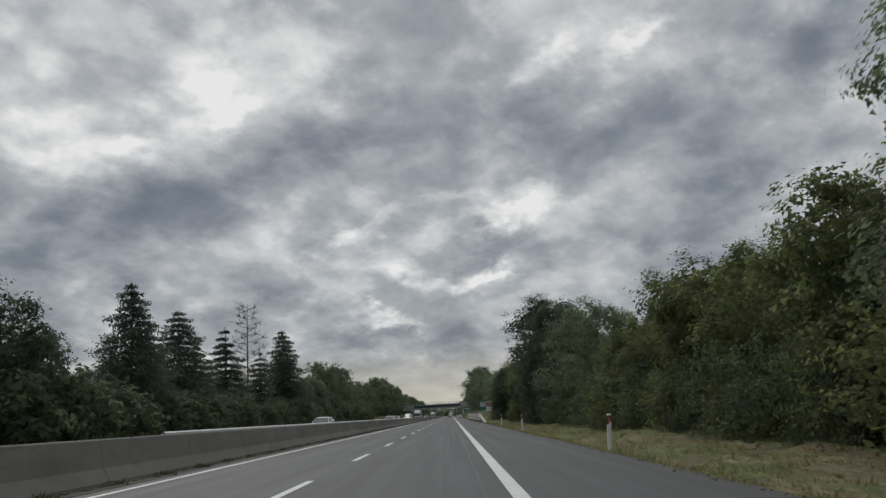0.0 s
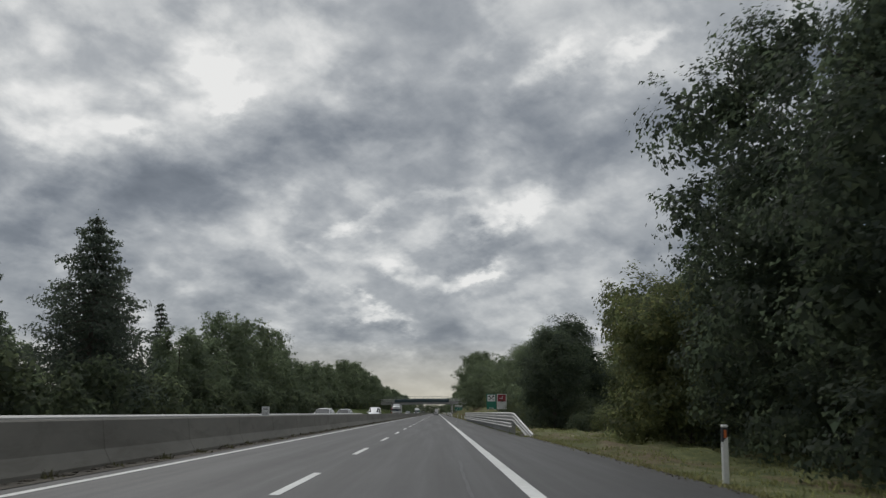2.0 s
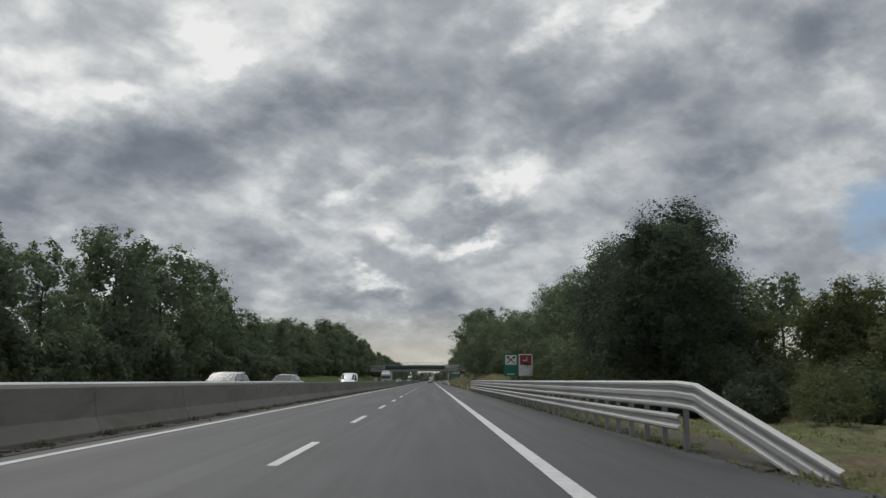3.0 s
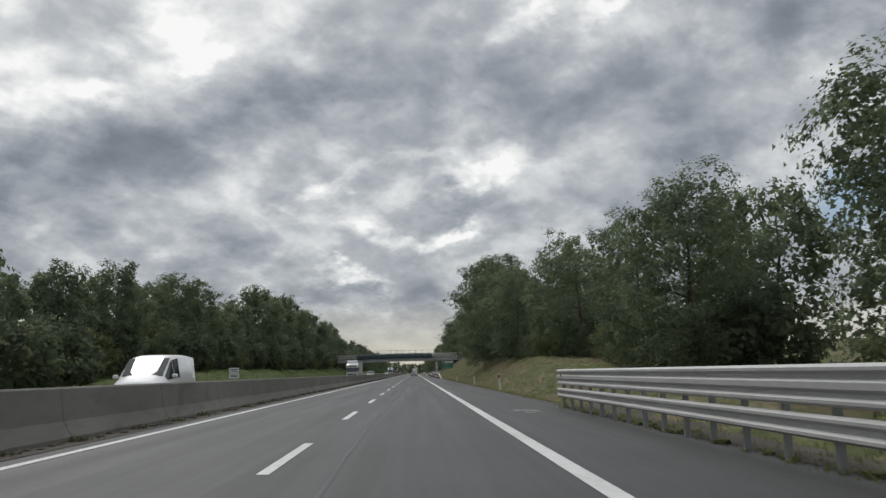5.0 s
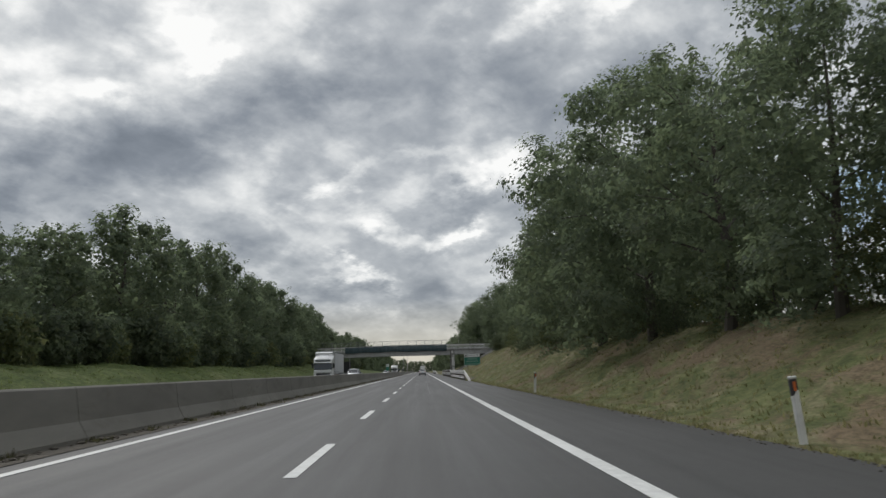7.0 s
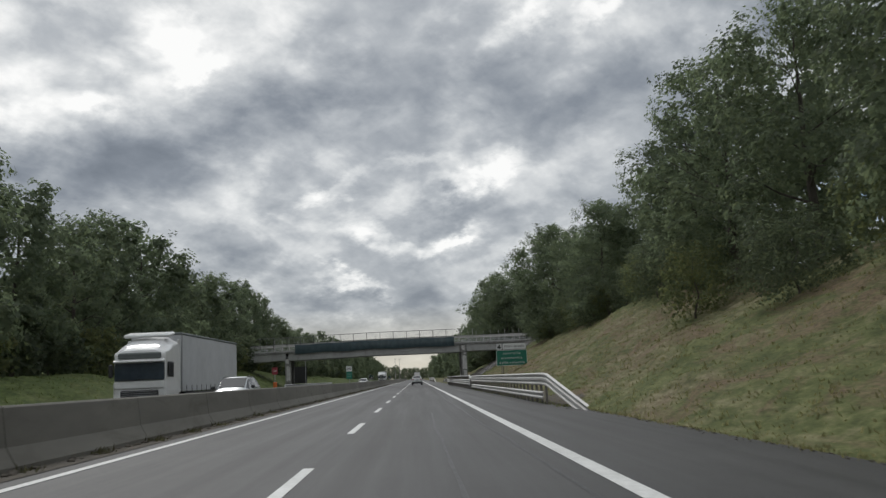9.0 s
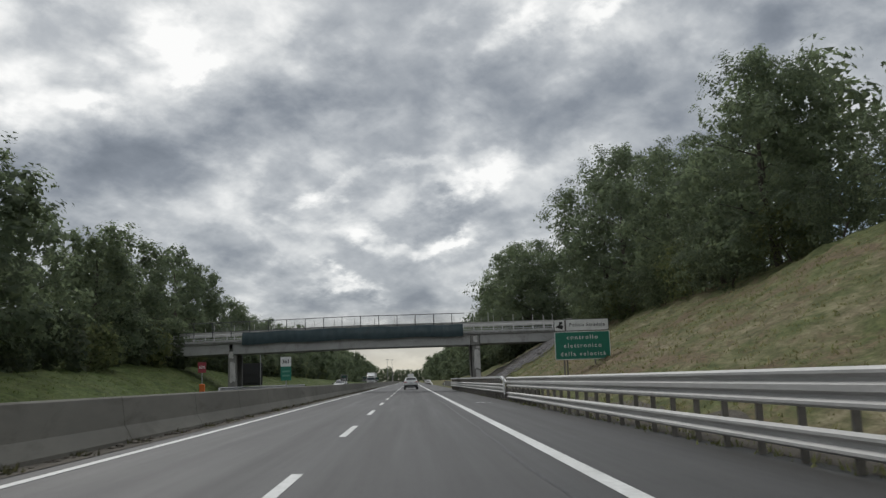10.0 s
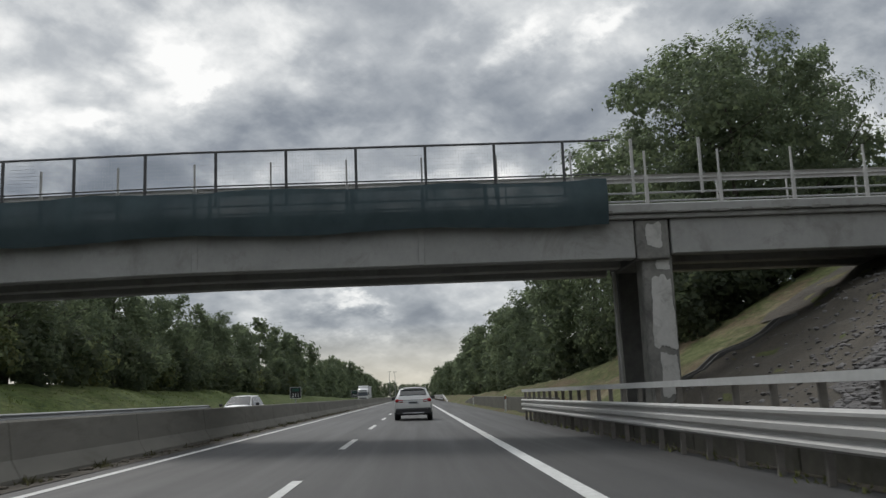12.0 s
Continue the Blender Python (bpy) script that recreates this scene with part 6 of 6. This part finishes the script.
def car(x, y, heading, st, paint, label, van=False, rails=False, plate_bars=True):
    """A car with y = 0 at its tail; heading 0 drives away from us, 180 towards us."""
    root = tagged(empty("van" if van else "car", pose(x, y, road_z(x), 0, 0, heading)), label, "van" if van else "car")
    part("body", loft(st), paint, root, smooth=True)

    def at(i, side, level):
        yy, zb, w, zs, zbelt, wr, zsh, zr = st[i]
        return {"belt": (side * w * 0.968, yy, zbelt), "shoulder": (side * wr, yy, zsh), "roof": (side * wr * 0.62, yy, zr)}[level]

    if not van:
        part("rear_window", panel(at(1, -1, "shoulder"), at(1, 1, "shoulder"), at(2, 1, "shoulder"), at(2, -1, "shoulder"), 0.10, 0.055), CAR_GLASS, root, "dark rear window")
    part("windscreen", panel(at(6, 1, "shoulder"), at(6, -1, "shoulder"), at(5, -1, "shoulder"), at(5, 1, "shoulder"), 0.06, 0.06), CAR_GLASS, root, "dark glossy windscreen")
    spans = [(4, 5)] if van else [(2, 3), (3, 4), (4, 5)]
    for s in (1, -1):
        for i, j in spans + [(5, 6)]:
            q = (at(i, s, "belt"), at(j, s, "belt"), at(j, s, "shoulder"), at(i, s, "shoulder"))
            part("side_window", panel(*(q if s > 0 else q[::-1]), 0.12, 0.014), CAR_GLASS, root, "dark side window")
        yb, w = st[5][0] + 0.55, st[5][2]
        part("mirror", box(s * (w + 0.10), yb, st[5][4] + 0.10, 0.20, 0.12, 0.15, 0.04), CAR_PLASTIC if not van else paint, root)
        zt = st[1][4] - (0.02 if not van else 0.15)
        lamp = box(s * 0.66, 0.05, zt - 0.04, 0.40, 0.16, 0.16 if not van else 0.34, 0.045, Matrix.Rotation(s * -0.10, 4, "Y"))
        tl = part("tail_light", lamp, TAIL_RED, root, "red tail light")
        if not van:
            part("reversing_light", box(s * 0.60, -0.026, zt - 0.055, 0.20, 0.02, 0.045, 0.008), CLEAR_LAMP, tl, "clear reversing light")
        yf = st[-1][0]
        part("headlight", box(s * 0.58, yf - 0.14, st[-1][6] + 0.02, 0.34, 0.28, 0.14, 0.04), CLEAR_LAMP, root, "clear headlight")
        wheel(root, s * (w - 0.12), 0.86), wheel(root, s * (w - 0.12), st[-1][0] - 0.86)
        for yy in (0.86, st[-1][0] - 0.86):
            part("wheel_arch", rod((s * (w - 0.20), yy, 0.36), (s * (w + 0.012), yy, 0.36), 0.40, 0.39, 20), CAR_PLASTIC, root, "dark wheel arch")
        if rails:
            part("roof_rail", sweep([(-0.018, 0), (0.018, 0), (0.018, 0.03), (-0.018, 0.03)], [(s * 0.63, 0.72, 1.49), (s * 0.63, 0.9, 1.545), (s * 0.62, 1.7, 1.57), (s * 0.60, 2.4, 1.52)], True), CAR_PLASTIC, root)
    part("rear_bumper", box(0, 0.06, 0.42, 1.68, 0.22, 0.34, 0.06), CAR_PLASTIC, root, "black lower bumper")
    part("bumper_trim", box(0, -0.035, 0.345, 1.02, 0.06, 0.07, 0.02), ALLOY, root, "silver bumper trim")
    part("front_grille", box(0, st[-1][0] - 0.03, st[-1][4] - 0.08, 0.95, 0.08, 0.16, 0.03), CAR_PLASTIC, root)
    zp = 0.84 if st is SUV else 0.74
    p = part("number_plate", box(0, -0.012 if not van else -0.01, zp, 0.52, 0.02, 0.12, 0.008), PLATE, root)
    part("plate_bars", box(0, -0.024, zp, 0.40, 0.004, 0.06), DARK_BAR, p, "dark plain bars")
    if not van:
        part("tailgate_trim", box(0, -0.012, zp + 0.12, 0.95, 0.03, 0.025, 0.008), ALLOY, root, "chrome strip")
        part("spoiler", box(0, st[2][0] + 0.02, st[2][7] + 0.045, 1.10, 0.22, 0.035, 0.012), paint, root)
        for yw in (0.16,):
            part("wiper", box(0.1, 0.14, 1.22, 0.5, 0.03, 0.02, 0.006, Matrix.Rotation(0.1, 4, "Y")), CAR_PLASTIC, root)
    return root


car(0.06, 479.6, 0, SUV, CAR_WHITE, "white compact SUV seen from behind on the asphalt", rails=True)
car(-9.2, 377.6, 180, SUV, CAR_SILVER, "silver-white SUV driving towards us beyond the median", rails=True)
car(-9.3, 154.5, 180, WAGON, CAR_WHITE, "white car on the far carriageway behind the barrier")
car(-9.3, 172.0, 180, WAGON, CAR_SILVER, "silver estate car on the far carriageway behind the barrier")
car(-9.3, 76.0, 180, WAGON, CAR_WHITE, "white car on the far carriageway behind the barrier")
car(-9.3, 488.5, 180, WAGON, CAR_WHITE, "white estate car on the far carriageway behind the barrier")
car(-9.2, 218.0, 180, VAN, CAR_WHITE, "white panel van on the far carriageway behind the barrier", van=True)


def truck(x, y, heading):
    """An articulated truck; y = 0 at the cab's front, the trailer behind it."""
    root = tagged(empty("truck", pose(x, y, road_z(x), 0, 0, heading)), "white articulated truck with a grey tarpaulin trailer", "truck")
    cab = [(0.0, 0.45, 1.16, 0.6, 1.62, 1.14, 2.82, 3.00), (0.10, 0.40, 1.23, 0.6, 1.66, 1.20, 2.92, 3.10), (0.5, 0.40, 1.25, 0.6, 1.7, 1.22, 3.0, 3.22),
           (1.1, 0.4, 1.25, 0.6, 1.7, 1.22, 3.22, 3.55), (2.1, 0.4, 1.25, 0.6, 1.7, 1.22, 3.42, 3.74), (2.15, 0.42, 1.24, 0.6, 1.7, 1.20, 3.38, 3.70)]
    part("cab", loft(cab), CAR_WHITE, root, smooth=False)
    part("windscreen", box(0, 0.04, 2.06, 2.30, 0.16, 0.86, 0.05, Matrix.Rotation(-0.07, 4, "X")), TRUCK_GLASS, root, "dark windscreen with pale sky reflections")
    part("sun_visor", box(0, -0.10, 2.55, 2.34, 0.26, 0.07, 0.025, Matrix.Rotation(0.35, 4, "X")), CAR_WHITE, root, "white sun visor")
    part("roof_lamp_panel", box(0, 0.0, 2.78, 2.0, 0.10, 0.28, 0.05), TARP_DARK, root, "grey panel above the windscreen")
    part("roof_deflector", box(0, 1.55, 3.82, 2.2, 1.0, 0.16, 0.06, Matrix.Rotation(0.16, 4, "X")), CAR_WHITE, root, "white roof deflector")
    part("front_panel", box(0, -0.015, 1.42, 2.36, 0.10, 0.34, 0.05), CAR_WHITE, root)
    gr = part("grille", box(0, -0.02, 1.04, 1.75, 0.10, 0.30, 0.04), CAR_PLASTIC, root, "dark grille")
    for k in range(3):
        part("grille_bar", box(0, -0.075, 0.95 + 0.09 * k, 1.66, 0.02, 0.025, 0.006), ALLOY, gr, "bright bar")
    part("bumper", box(0, -0.03, 0.62, 2.45, 0.25, 0.36, 0.07), CAR_WHITE, root)
    for q in (-0.55, 0.35):
        part("wiper", box(q, -0.075, 1.68, 0.9, 0.03, 0.03, 0.008, Matrix.Rotation(0.06, 4, "Y")), CAR_PLASTIC, root)
    for s in (1, -1):
        part("headlight", box(s * 0.95, -0.05, 0.72, 0.38, 0.16, 0.2, 0.05), CLEAR_LAMP, root)
        part("mirror", box(s * 1.40, 0.22, 2.12, 0.20, 0.12, 0.62, 0.05), CAR_PLASTIC, root)
        part("side_window", box(s * 1.225, 0.78, 2.12, 0.05, 0.95, 0.72, 0.03), CAR_GLASS, root)
        part("air_fairing", box(s * 1.2, 2.35, 2.3, 0.06, 0.42, 2.6, 0.02), CAR_WHITE, root)
        for yy in (1.35, 5.2, 11.4, 12.7, 14.0):
            wheel(root, s * 1.05, yy, 0.5, 0.34)
        part("side_skirt", box(s * 1.22, 9.3, 0.72, 0.04, 11.5, 0.55, 0.02), CAR_PLASTIC, root)
        for k in range(12):
            part("strap", box(s * 1.262, 3.6 + 1.05 * k, 1.18, 0.015, 0.06, 0.34), CAR_PLASTIC, root, "black tarpaulin strap")
    part("trailer_box", box(0, 9.5, 2.45, 2.5, 13.6, 2.85, 0.05), TARP, root, "grey tarpaulin trailer")
    part("roof_rail", box(0, 9.5, 3.90, 2.56, 13.66, 0.12, 0.03), TARP_DARK, root, "dark roof edge rail")
    part("front_post", box(1.24, 2.76, 2.45, 0.06, 0.16, 2.85, 0.02), GALV_DULL, root)
    part("chassis", box(0, 8.5, 0.85, 1.0, 15.0, 0.28, 0.03), CAR_PLASTIC, root)
    part("rear_door", box(0, 16.315, 2.4, 2.4, 0.04, 2.6, 0.01), CAR_WHITE, root)
    part("rear_bar", box(0, 16.3, 0.62, 2.4, 0.12, 0.14, 0.02), SIGN_RED, root, "red and white rear bar")
    return root


lorry = truck(-12.85, 371.4, 0)
copy_thing(lorry, pose(-12.4, 650.0, road_z(-12.4)))
tagged(copy_thing(lorry, pose(0.3, 760.0, road_z(0.3), 0, 0, 180)), "distant box truck seen from behind on the carriageway")

# ---- distant lamp posts ----
for x, y in ((-13.0, 890.0), (-10.5, 900.0)):
    root = tagged(empty("street_lamp", pose(x, y, road_z(max(x, -17)))), "tall thin distant lamp post on the median", "street lamp", "distant lamp posts")
    part("pole", rod((0, 0, -0.2), (0, 0, 13.5), 0.14, 0.08, 8), GALV_DULL, root)
    part("lamp_head", box(0, 0, 13.6, 1.8, 0.4, 0.22, 0.05), GALV_DULL, root)
